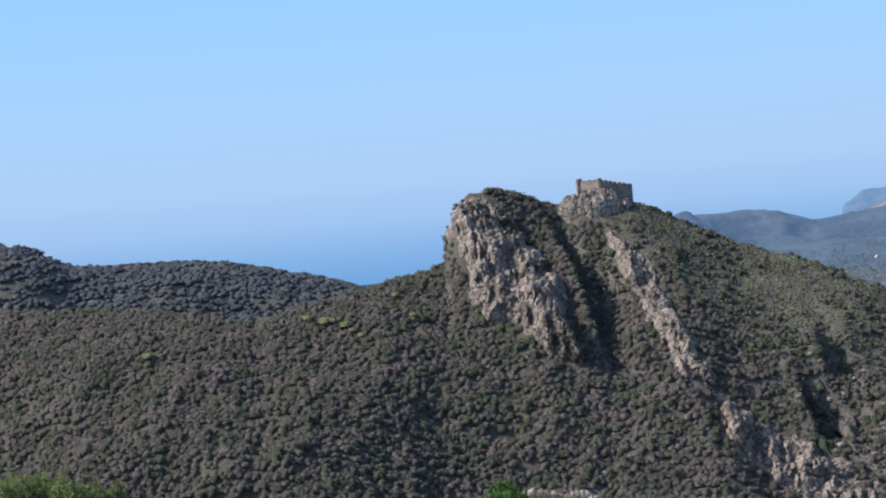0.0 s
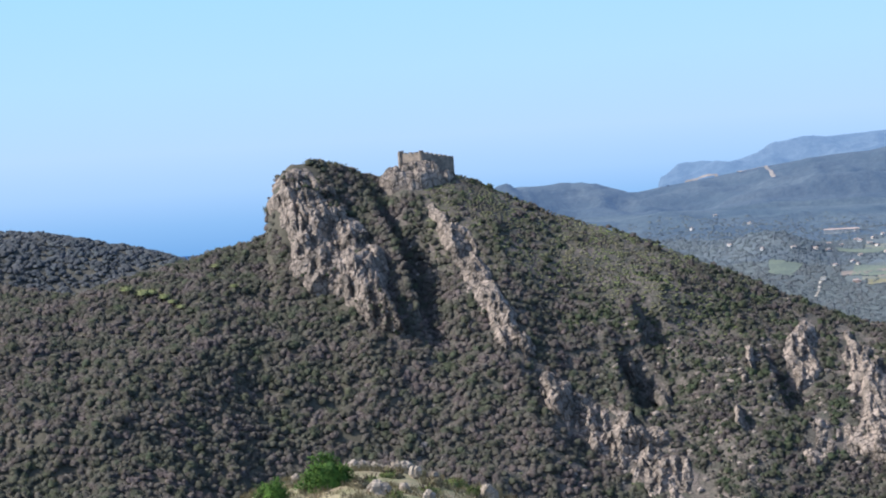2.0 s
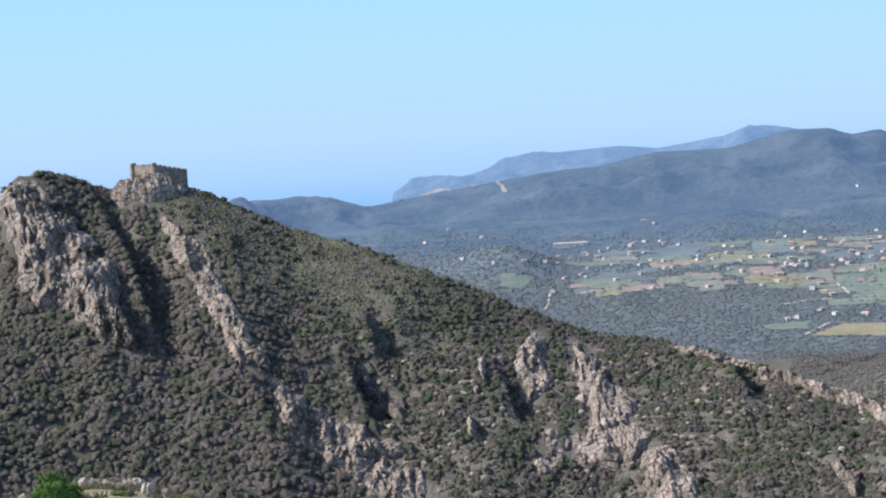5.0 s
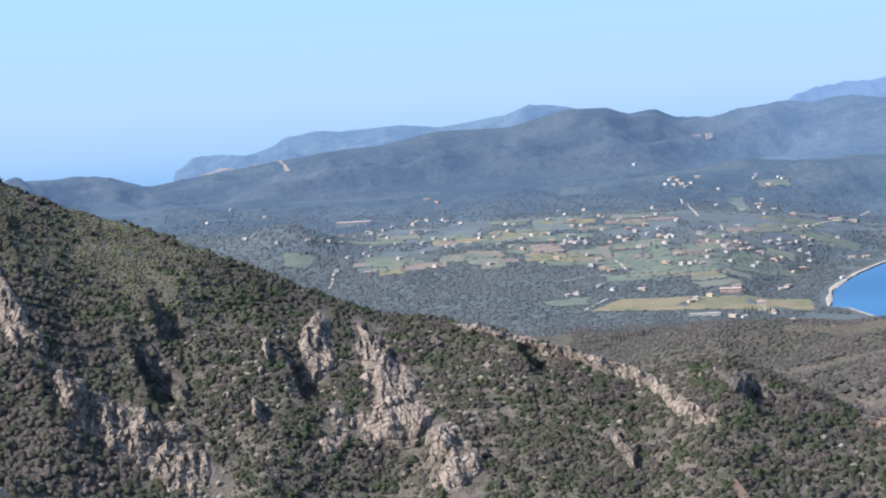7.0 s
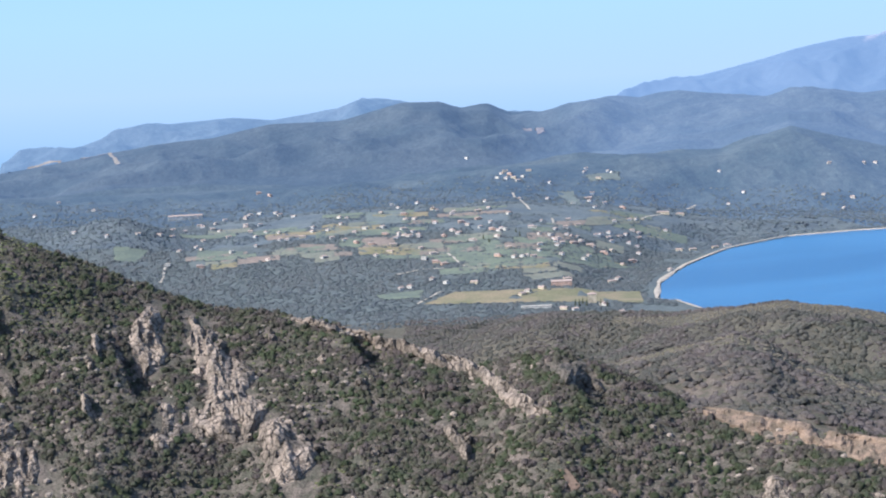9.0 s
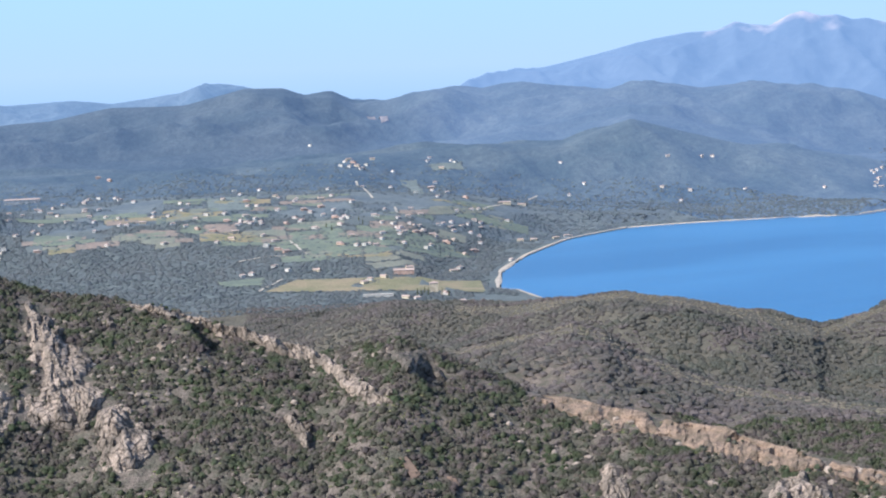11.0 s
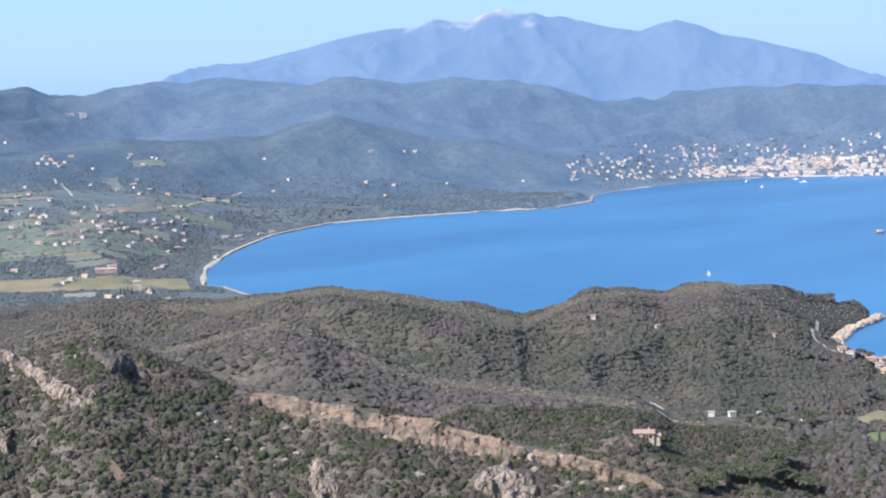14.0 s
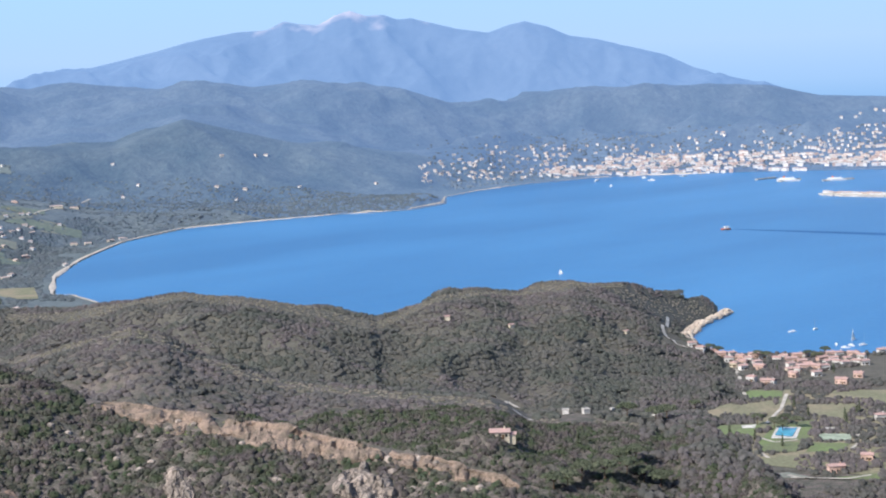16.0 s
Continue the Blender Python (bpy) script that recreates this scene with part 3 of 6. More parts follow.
# ---- where rock comes through ----
RIBS = [
    ([(1.16, -0.28, 4.5), (1.14, -0.80, 9), (1.16, -1.49, 13), (1.50, -2.37, 15), (2.22, -3.28, 16.5), (2.95, -4.18, 12), (3.26, -5.06, 7.5), (4.08, -5.83, 3), (4.55, -6.37, 1.3)], 7.2, "sheer grey limestone cliff below the summit", "rock_cliff"),
    ([(5.44, -1.81, 2.1), (5.73, -2.34, 3.4), (6.19, -3.03, 5.3), (6.71, -3.82, 5.8), (7.09, -4.70, 5.3), (7.54, -5.67, 6.3), (7.93, -6.45, 6.3), (8.45, -7.14, 4.2), (8.71, -7.44, 1.6)], 2.6, "pale jagged limestone rib running down the hillside", "rock_rib"),
    ([(8.79, -7.69, 2.5), (9.22, -8.40, 7), (9.84, -9.13, 8), (10.94, -9.67, 10), (11.74, -10.39, 10.5), (12.54, -11.03, 10), (13.71, -11.84, 9)], 3.4, "broad pale limestone rib above dark woods", "rock_rib"),
    ([(17.79, -6.43, 3), (17.52, -7.13, 6.5), (17.39, -7.79, 7.7), (17.45, -8.45, 5.3), (17.20, -8.72, 1.8)], 2.6, "grey rock crag among green scrub", "rock_outcrop"),
    ([(18.78, -6.77, 2.6), (19.13, -7.31, 6.4), (19.47, -8.08, 8.3), (19.72, -8.75, 8.9), (20.05, -9.61, 10.8), (20.25, -10.46, 9.6), (20.44, -11.12, 3.8)], 2.8, "tall pale rock rib split by gullies", "rock_rib"),
    ([(21.38, -10.36, 4.2), (21.53, -10.98, 7.7), (21.84, -11.64, 9.5), (22.18, -12.39, 10.1)], 2.8, "pale pinkish rock buttress on the lower slope", "rock_outcrop"),
    ([(17.99, -9.60, 3.3), (17.84, -10.25, 5.9), (17.73, -10.80, 4.6), (17.63, -11.17, 2)], 2.2, "upright grey rock crag on the lower slope", "rock_outcrop"),
    ([(18.74, -9.79, 3.3), (18.87, -10.30, 5.3), (18.94, -10.77, 3.3), (18.98, -11.00, 1.7)], 2.0, "small pale rock pinnacle among shrubs", "rock_outcrop"),
    ([(15.27, -9.17, 1.8), (15.38, -9.55, 2.6), (15.46, -9.84, 1.3)], 2.5, "small weathered boulder outcrop in scrub", "rock_outcrop"),
    ([(15.66, -7.12, 1.1), (15.75, -7.50, 2), (15.86, -7.83, 1.1)], 2.2, "small weathered boulder outcrop in scrub", "rock_outcrop"),
    ([(12.34, -6.25, 1.1), (12.38, -6.56, 1.8), (12.33, -6.82, 0.9)], 3.0, "small upright grey rock in scrub", "rock_outcrop"),
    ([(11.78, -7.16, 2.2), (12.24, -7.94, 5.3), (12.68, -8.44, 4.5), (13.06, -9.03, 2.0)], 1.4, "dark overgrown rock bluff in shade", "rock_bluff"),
    ([(6.51, -5.84, 0.9), (6.57, -6.03, 1.8), (6.63, -6.22, 0.9)], 2.2, "small pale rock in dark woods", "rock_outcrop"),
    ([(22.08, -7.10, 0.9), (22.82, -7.28, 1.5), (23.75, -7.57, 1.3), (24.67, -7.84, 1.8), (25.76, -8.26, 2.2), (26.67, -8.62, 2.6), (27.48, -9.01, 1.8), (27.75, -9.17, 0.9)], 2.6, "pale rocks strung along the ridge crest", "rock_ridge"),
    ([(27.20, -8.62, 0.9), (27.84, -8.92, 2.0), (28.76, -9.49, 2.5), (29.48, -10.07, 3.2), (30.21, -10.56, 2.8), (30.85, -10.80, 1.5)], 2.6, "pale rock band crossing below the ridge", "rock_rib"),
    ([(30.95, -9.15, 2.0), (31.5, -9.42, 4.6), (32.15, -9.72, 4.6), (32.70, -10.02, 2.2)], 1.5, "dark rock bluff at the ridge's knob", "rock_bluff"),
    ([(37.97, -12.95, 1.8), (38.21, -13.42, 5), (38.33, -13.97, 4.7), (38.42, -14.35, 2.2)], 2.4, "pale rock outcrop in green scrub", "rock_outcrop"),
    ([(43.43, -13.90, 2.9), (44.38, -13.97, 6.8), (45.23, -14.12, 5.4), (45.70, -14.30, 2.2)], 2.5, "bare pale rock and earth on the lower slope", "rock_outcrop"),
    ([(27.19, -11.00, 1.2), (27.49, -11.33, 2.8), (27.81, -11.78, 2.4), (27.98, -12.16, 1.2)], 2.5, "low weathered rocks on the scrubby slope", "rock_outcrop"),
] + [([(a, e + 0.12, 0.7 * w), (a + 0.03, e, w), (a + 0.08, e - 0.14, 0.5 * w)], 1.8, "small weathered rock outcrop among scrub", "rock_outcrop") for a, e, w in [(24.39, -9.38, 2), (27.91, -11.45, 2.6), (25.66, -10.58, 2), (27.43, -11.13, 1.6), (23.18, -8.53, 2.2), (21.53, -7.67, 1.8), (26.55, -9.86, 1.5), (28.73, -11.84, 1.8), (18.56, -12.30, 2.2), (22.80, -11.51, 2), (24.81, -11.63, 1.8), (29.79, -10.02, 1.7), (30.72, -10.44, 1.6), (15.48, -8.15, 2.4), (14.31, -8.97, 1.8), (13.49, -7.79, 2.2), (12.14, -8.77, 2.4), (12.77, -9.93, 2.6), (16.52, -9.16, 2), (20.55, -10.97, 1.8)]]
SCREE = [(35.45, -10.57, 1.1), (36.59, -10.89, 2.9), (37.92, -11.26, 4), (39.26, -11.57, 4.8), (40.78, -11.97, 5.3), (42.30, -12.36, 5.3), (43.82, -12.68, 4.4), (45.34, -12.97, 3.5), (47.22, -13.40, 3.1), (48.89, -13.81, 2.6), (49.81, -14.11, 1.8)]


LANES = [[(58.88, -13.89, 2), (59.25, -14.01, 2), (59.93, -14.16, 2), (60.82, -14.00, 2), (61.59, -13.83, 2)], [(59.99, -14.18, 2), (59.43, -14.52, 2), (58.96, -14.83, 2)], [(58.87, -11.23, 2), (58.68, -11.71, 2), (58.19, -12.19, 2)], [(55.00, -8.67, 2), (54.81, -9.01, 2), (54.91, -9.29, 2), (55.23, -9.48, 2), (55.62, -9.73, 2)], [(49.65, -11.63, 2), (49.97, -11.85, 2), (50.35, -12.02, 2)], [(49.05, -11.20, 2), (49.47, -11.33, 2), (49.90, -11.56, 2)], [(48.95, -12.47, 2), (49.23, -12.59, 2), (49.61, -12.68, 2)], [(52.23, -11.95, 2), (51.46, -11.90, 2)]]


def on_rock(az, dip, reach=0.85, paths=None):
    """True where a rib of rock breaks through the soil, or on a track."""
    hit = np.zeros(len(az), bool)
    for path in paths or [q[0] for q in RIBS] + [SCREE]:
        for (a0, e0, w0), (a1, e1, w1) in zip(path, path[1:]):
            d = (a1 - a0) ** 2 + (e1 - e0) ** 2
            f = np.clip(((az - a0) * (a1 - a0) + (dip - e0) * (e1 - e0)) / d, 0, 1)
            w = (w0 + (w1 - w0) * f) / 640 * 57.3
            hit |= np.hypot(az - a0 - f * (a1 - a0), dip - e0 - f * (e1 - e0)) < w * reach
    return hit


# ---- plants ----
# Distance haze is put into these three leaf colours as blue.
M_LEAF_FAR = material("haze-blued trees of the plain", (0.110, 0.138, 0.160), second=(0.142, 0.166, 0.182), scale=0.012, fine=12, island=0.12, shift=0.02, up=0.8, leafy=0.3)
M_LEAF_HAZE = material("haze-blued groves below the hills", (0.112, 0.150, 0.190), second=(0.145, 0.180, 0.205), scale=0.012, fine=12, island=0.12, shift=0.02, up=0.8, leafy=0.3)
M_LEAF_BEHIND = material("haze-blued woods towards the sea", (0.108, 0.128, 0.150), second=(0.135, 0.146, 0.160), scale=0.02, fine=9, island=0.15, shift=0.02, up=0.7, leafy=0.35)
rng = np.random.default_rng(5)


def ico(level):
    bm = bmesh.new()
    bmesh.ops.create_icosphere(bm, subdivisions=level, radius=1)
    v = np.array([p.co[:] for p in bm.verts])
    f = np.array([[p.index for p in q.verts] for q in bm.faces])
    bm.free()
    return v, f


def sprays(count, leaves, size, core=0.86, sides=6):
    """Shrub shapes: a lumpy closed dome with loose leaf sprays standing out of it."""
    out = []
    for i in range(count):
        g = np.random.default_rng(70 + i)
        th = np.arange(sides) * 2 * math.pi / sides + g.uniform(0, 1)
        ring = [np.stack([np.cos(th + o) * q, np.sin(th + o) * q, 0 * th + h], -1) for q, h, o in ((0.74, 0.58, 0.0), (1.0, -0.3, math.pi / sides))]
        dome = np.concatenate([[(0, 0, 0.95)]] + ring) * core * g.uniform(0.84, 1.16, (1 + 2 * sides, 1))
        a = np.arange(sides)
        b = (a + 1) % sides
        lo = 1 + sides
        faces = [np.stack([0 * a, 1 + a, 1 + b], -1), np.stack([1 + a, lo + a, 1 + b], -1), np.stack([lo + a, lo + b, 1 + b], -1)]
        d = g.normal(size=(leaves, 3))
        d[:, 2] = np.abs(d[:, 2]) - 0.12
        d /= np.linalg.norm(d, axis=1)[:, None]
        p = d * (g.uniform(0.80, 1.06, leaves) * (0.88 + 0.2 * np.sin(3 * np.arctan2(d[:, 1], d[:, 0]) + i)))[:, None]
        nrm = d + 0.6 * g.normal(size=(leaves, 3))
        nrm /= np.linalg.norm(nrm, axis=1)[:, None]
        u = np.cross(nrm, g.normal(size=(leaves, 3)))
        u /= np.linalg.norm(u, axis=1)[:, None]
        w = np.cross(nrm, u)
        s = (size * g.uniform(0.6, 1.35, leaves))[:, None]
        tri = np.stack([p + u * s, p - 0.5 * u * s + 0.8 * w * s, p - 0.5 * u * s - 0.8 * w * s], 1).reshape(-1, 3)
        out.append(np.concatenate([dome, tri]))
    return out, np.concatenate(faces + [1 + 2 * sides + np.arange(3 * leaves).reshape(-1, 3)])


def thicket(name, places, radii, tall, shapes, mat, label, category):
    """Many crowns joined in one mesh."""
    vs, fs = shapes
    n = len(places)
    kind = rng.integers(0, len(vs), n)
    turn = rng.uniform(0, 2 * math.pi, n)
    V = np.stack(vs)[kind]
    c, s = np.cos(turn)[:, None], np.sin(turn)[:, None]
    x, y = V[..., 0] * c - V[..., 1] * s, V[..., 0] * s + V[..., 1] * c
    P = np.stack([x * radii[:, None], y * radii[:, None], (V[..., 2] + 0.45) * (radii * tall)[:, None]], -1) + places[:, None, :]
    F = fs[None] + (np.arange(n) * V.shape[1])[:, None, None]
    return tagged(mesh_object(name, P.reshape(-1, 3), F.reshape(-1, 3), mat), label, category, kind="stuff")


def scatter(az0, az1, r0, r1, spacing):
    """Even but loose places in a stretch of bearings and distances."""
    area = math.radians(az1 - az0) * (r1 * r1 - r0 * r0) / 2
    n = int(area / spacing ** 2)
    return rng.uniform(az0, az1, n), np.sqrt(rng.uniform(r0 * r0, r1 * r1, n))


def seen_side(az, r):
    """Keeps what stands on slopes that face the hilltop or just over a crest."""
    x = height(az, r) - EYE
    here = x / r
    best = np.full(len(az), -9.0)
    for q in np.linspace(0.45, 0.985, 22):
        best = np.maximum(best, (height(az, r * q) - EYE) / (r * q))
    return here > best - 0.008


NEAR, SMALL, FARAWAY, DOME = sprays(12, 40, 0.23), sprays(12, 16, 0.28, 0.88, 4), sprays(10, 8, 0.34, 0.9, 4), sprays(10, 2, 0.34, 0.95, 4)
az, r = scatter(-16, 60, 330, 760, 1.66)
x, y = r * np.sin(np.radians(az)), r * np.cos(np.radians(az))
z = height(az, r)
dip = np.degrees(np.arctan((z - EYE) / r))


def grassy(az, r):
    """How open the grass lies on the slope below the castle."""
    return np.clip((az - 4.9) / 0.7, 0, 1) * np.clip((17 - az) / 5, 0, 1) * np.clip(1.25 - np.abs(CREST_R(az) - r - 22) / 50, 0, 1)


# dense woods left of the long rib, scrub with grass right of it
WOOD_EDGE = line([(-16, 15), (-10.5, 13.2), (-8, 11.6), (-6, 9.8), (-4.5, 9.0), (-3, 7.6), (-1.6, 5.6), (0, 3)])
open_slope = np.clip((az - WOOD_EDGE(dip)) / 0.8, 0, 1) * (0.0 + 0.55 * fbm(x, y, 34, 4)) + grassy(az, r) * (1.0 + 1.1 * fbm(x, y, 18, 3))
ok = (rng.uniform(0, 1, len(az)) > open_slope) & ((r < CREST_R(az) + 10) | (az > 34)) & (dip > -16.5) & ~on_rock(az, dip) & ~((az > 3.9) & (az < 6.9) & (dip > -1.5))
az, r = az[ok], r[ok]
ok = seen_side(az, r)
az, r = az[ok], r[ok]
large = rng.uniform(0, 1, len(az)) < 0.12

woods = np.clip((WOOD_EDGE(np.degrees(np.arctan((height(az, r) - EYE) / r))) - az) / 0.6, 0, 1)
for name, sel, mat, lo, hi, shape, label in (("maquis_low", ~large & (woods < 0.5), M_LEAF, 0.55, 1.4, SMALL, "low evergreen scrub scattered over the hillside"), ("maquis_tall", large & (woods < 0.5), M_LEAF, 1.0, 1.9, NEAR, "rounded dark evergreen shrubs above the scrub"),
                                             ("woods_low", ~large & (woods >= 0.5), M_LEAF_WOOD, 1.05, 1.8, SMALL, "dense low evergreen woods covering the hillside"), ("woods_tall", large & (woods >= 0.5), M_LEAF_OAK, 1.3, 2.3, NEAR, "rounded evergreen oaks standing above the woods")):
    n = int(sel.sum())
    thicket(name, xyz(az[sel], r[sel], -0.25), rng.uniform(lo, hi, n), 0.88, shape, mat, label, "shrubs")
# low heath and dry scrub between the shrubs of the open slope
az, r = scatter(4.5, 60, 400, 740, 1.75)
x, y = r * np.sin(np.radians(az)), r * np.cos(np.radians(az))
dip = np.degrees(np.arctan((height(az, r) - EYE) / r))
ok = (az > WOOD_EDGE(dip)) & (r < CREST_R(az) + 4) & (dip > -16) & ~on_rock(az, dip) & (fbm(x, y, 14, 3) > -0.25)
az, r = az[ok], r[ok]
ok = seen_side(az, r)
az, r = az[ok], r[ok]
M_HEATH_LOW = material("dry heath", (0.138, 0.118, 0.102), second=(0.092, 0.098, 0.066), scale=0.12, fine=5, island=0.2, up=0.5, leafy=0.4, vary=0.3)
thicket("heath_low", xyz(az, r, -0.1), rng.uniform(0.35, 0.8, len(az)), 0.7, DOME, M_HEATH_LOW, "low dry heath and scrub between larger shrubs", "shrubs")
az, r = scatter(-16, 60, 760, 1960, 3.6)
ok = ((az < 0) | (az > 26)) & ((az < FLANK(r) - 0.1) | (r < 960))
az, r = az[ok], r[ok]
ok = (height(az, r) > 3) & seen_side(az, r) & ~on_rock(az, np.degrees(np.arctan((height(az, r) - EYE) / r)), 1.0, LANES)
az, r = az[ok], r[ok]

x, y = r * np.sin(np.radians(az)), r * np.cos(np.radians(az))
behind = az < 0
# Crest and hollow masks: painted sun tone and painted shade tone.
ridge = ~behind & ((np.abs(r - SECOND_R(az) + 9) < 17 + 10 * fbm(x, y, 60, 3)) | (np.abs(r - THIRD_R(az) + 12) < 22 + 30 * fbm(x, y, 80, 3))) & (az > 33)
hollow = ~behind & ~ridge & ((fbm(x, y, 130, 5, True) < -0.18) | (fbm(x, y, 45, 3) > 0.42) | (r > SECOND_R(az) + 15) & (r < SECOND_R(az) + 0.8 * (THIRD_R(az) - SECOND_R(az))) & (az > 35) & (fbm(x, y, 70, 3) > -0.12))
for name, sel, mat, label, lo, hi in (("maquis_far", ~behind & ~ridge & ~hollow, M_LEAF_MID, "grey-green evergreen woods on the low hills", 1.6, 2.7), ("valley_oaks", hollow, M_LEAF_VALLEY, "oaks in the low hills' hollows, shade in their colour", 2.0, 3.4),
                                      ("ridge_scrub", ridge, M_LEAF_RIDGE, "dry brownish scrub along the hills' ridges, toned as sunlit", 0.9, 1.6), ("maquis_behind", behind, M_LEAF_BEHIND, "hazy grey-green woods on the hill towards the sea", 2.1, 3.5)):
    thicket(name, xyz(az[sel], r[sel], -0.4), rng.uniform(lo, hi, int(sel.sum())), 0.62, FARAWAY, mat, label, "shrubs")


# ---- rock, castle and the near knoll ----
def sight(az, el, r0=300.0, r1=4900.0, steps=420):
    """The distance at which a line of sight with that bearing and dip first meets the ground."""
    az, el = np.atleast_1d(np.asarray(az, float)), np.atleast_1d(np.asarray(el, float))
    rr = np.geomspace(r0, r1, steps)
    out = np.full(az.shape, r1)
    for i in range(0, len(az), 150):
        a, e = az[i:i + 150, None], el[i:i + 150, None]
        under = height(a, rr[None]) >= EYE + rr[None] * tan_d(e)
        first = under.argmax(1)
        out[i:i + 150] = np.where(under.any(1), rr[np.maximum(first, 1)] * 0.5 + rr[np.maximum(first - 1, 0)] * 0.5, r1)
    return out


def empty(name, x, y, z, turn=0.0):
    ob = new(name)
    ob.matrix_world = pose(x, y, z, 0, 0, turn)
    return ob


def part(name, bm, mat, parent, label=""):
    me = bpy.data.meshes.new(name)
    bm.to_mesh(me)
    bm.free()
    me.materials.append(mat)
    ob = new(name, me)
    ob.parent = parent
    return tagged(ob, label)


M_SCREE = material("ochre scree", (0.31, 0.230, 0.180), second=(0.17, 0.135, 0.105), scale=0.3, fine=8, bump=0.7, vary=0.35)
M_STONE = material("castle masonry", (0.34, 0.28, 0.23), second=(0.20, 0.17, 0.145), scale=0.5, fine=6, bump=0.3)


LEDGES = []


def blocks(h, k, size, seed):
    """Broken blocks: one random step each, with wandering joints."""
    u = np.floor(h / size + 0.45 * fbm(h, k, 3 * size, 2, seed=seed))
    v = np.floor(k / (1.6 * size) + 0.45 * fbm(h, k, 3 * size, 2, seed=seed + 3) + 0.5 * np.mod(u, 2))
    w = np.sin(u * 12.9898 + v * 78.233 + seed) * 43758.5453
    return (w - np.floor(w)) * 2 - 1


def rock_outcrop(name, path, proud, mat, label, step=0.65, r0=300.0, seed=0.0, category="rock", gap=0.17):
    """A craggy rib of rock standing out of the slope along a line of (bearing, dip, half width)."""
    a, e, w = np.array(path, float).T
    d = np.concatenate([[0], np.cumsum(np.hypot(np.diff(a), np.diff(e)))])
    rr = np.minimum(sight(a, e, r0, steps=300), CREST_R(a) - 1)
    length = math.radians(d[-1]) * rr.mean()
    n = max(8, int(length / step))
    m = max(8, int(2 * w.max() / step))
    s = np.linspace(0, d[-1], n)
    A, E, W = np.interp(s, d, a), np.interp(s, d, e), np.interp(s, d, w)
    ta, te = np.gradient(A), np.gradient(E)
    q = np.hypot(ta, te) + 1e-9
    va, ve = -te / q, ta / q
    u = np.linspace(-1, 1, m)
    S = s[:, None] * math.pi / 180 * rr.mean() + 0 * u[None]
    wob = 1 + (0.5 if proud < 7 else 0.4) * fbm(S * 1.0, 40 * np.sign(u)[None] + 0 * S, 7, 4, seed=seed)
    X = W[:, None] * u[None] * wob
    RC = np.interp(s, d, rr)
    GA, GE = A[:, None] + va[:, None] * X / RC[:, None] * 57.3, E[:, None] + ve[:, None] * X / RC[:, None] * 57.3
    # the slope under it, from a coarse net
    ki, kj = np.unique(np.linspace(0, n - 1, max(4, n // 8)).astype(int)), np.unique(np.linspace(0, m - 1, 5).astype(int))
    R0 = sight(GA[np.ix_(ki, kj)].ravel(), GE[np.ix_(ki, kj)].ravel(), r0, steps=260).reshape(len(ki), len(kj))
    R0 = np.minimum(R0, CREST_R(GA[np.ix_(ki, kj)]) - 1)
    med = np.median(R0)
    R0 = np.clip(R0, med * 0.86, med * 1.1)
    R1 = np.stack([np.interp(np.arange(n), ki, R0[:, j]) for j in range(len(kj))], 1)
    R = np.stack([np.interp(np.arange(m), kj, R1[i]) for i in range(n)], 0)
    edge = 1 - np.abs(u)[None] ** 2.2 * np.ones((n, 1))
    end = np.clip(np.minimum(s, d[-1] - s) / d[-1] * 7, 0, 1)[:, None]
    env = (edge * end) ** 0.75
    H, K = np.radians(GA) * RC.mean(), np.radians(GE) * RC.mean()
    big = fbm(H, K * 0.55, 9, 3, True, seed)
    fine = fbm(H * 1.2, K * 0.6, 3.4, 4, True, seed + 5)
    off = proud * env * (0.8 + 0.25 * big) + (1.5 * big + 1.2 * fine + 1.25 * blocks(H, K, 2.6, seed) + 0.85 * blocks(H, K, 1.25, seed + 1)) * env * min(1.0, proud / 3.2) - 0.9 * (1 - (edge * end) ** 0.4)
    if proud > 7:
        off += env * 3.0 * fbm(H, K * 0.35, 19, 3, True, seed + 30)
    joint = np.minimum(np.abs(fbm(H * 1.2 + 0.5 * K, K * 0.35, 9, 3, seed=seed + 40)), np.abs(fbm(H - 0.3 * K, K * 0.8, 13, 3, seed=seed + 50)) * 1.2)
    off -= min(1.8, 0.35 * proud) * env * np.clip(1 - joint / 0.09, 0, 1)
    bite = fbm(S, X, 8.5, 3, seed=seed + 20) + 0.3 * (np.abs(u)[None] - 0.5)
    off -= (2.8 if proud < 7 else 3.2) * np.clip((bite - gap) * 5, 0, 1)
    az, el = np.radians(GA), np.radians(GE)
    P = np.stack([R * np.sin(az), R * np.cos(az), EYE + R * np.tan(el)], -1)
    out = np.stack([-np.sin(az) * 0.78, -np.cos(az) * 0.78, 0.62 + 0 * az], -1)
    P = P + out * off[..., None]
    P[..., 0] += 0.5 * fbm(S, X, 2.4, 2, seed=seed + 9) * np.cos(az)
    LEDGES.append(P[(off > -0.3) & (bite > gap - (0.06 if proud < 7 else 0.16)) & (rng.uniform(0, 1, off.shape) < (0.035 if proud < 7 else 0.06))])
    g = np.arange(n * m).reshape(n, m)
    f = np.stack([g[:-1, :-1], g[1:, :-1], g[1:, 1:], g[:-1, 1:]], -1).reshape(-1, 4)
    f = f.reshape(n - 1, m - 1, 4)
    pieces = max(1, int(length / 13))
    if pieces == 1:
        return tagged(mesh_object(name, P.reshape(-1, 3), f.reshape(-1, 4), mat, False), label, category)
    foot = P[n // 2, m // 2]
    ob = tagged(empty(name, *foot), label, category)
    cuts = np.linspace(0, n - 1, pieces + 1).astype(int)
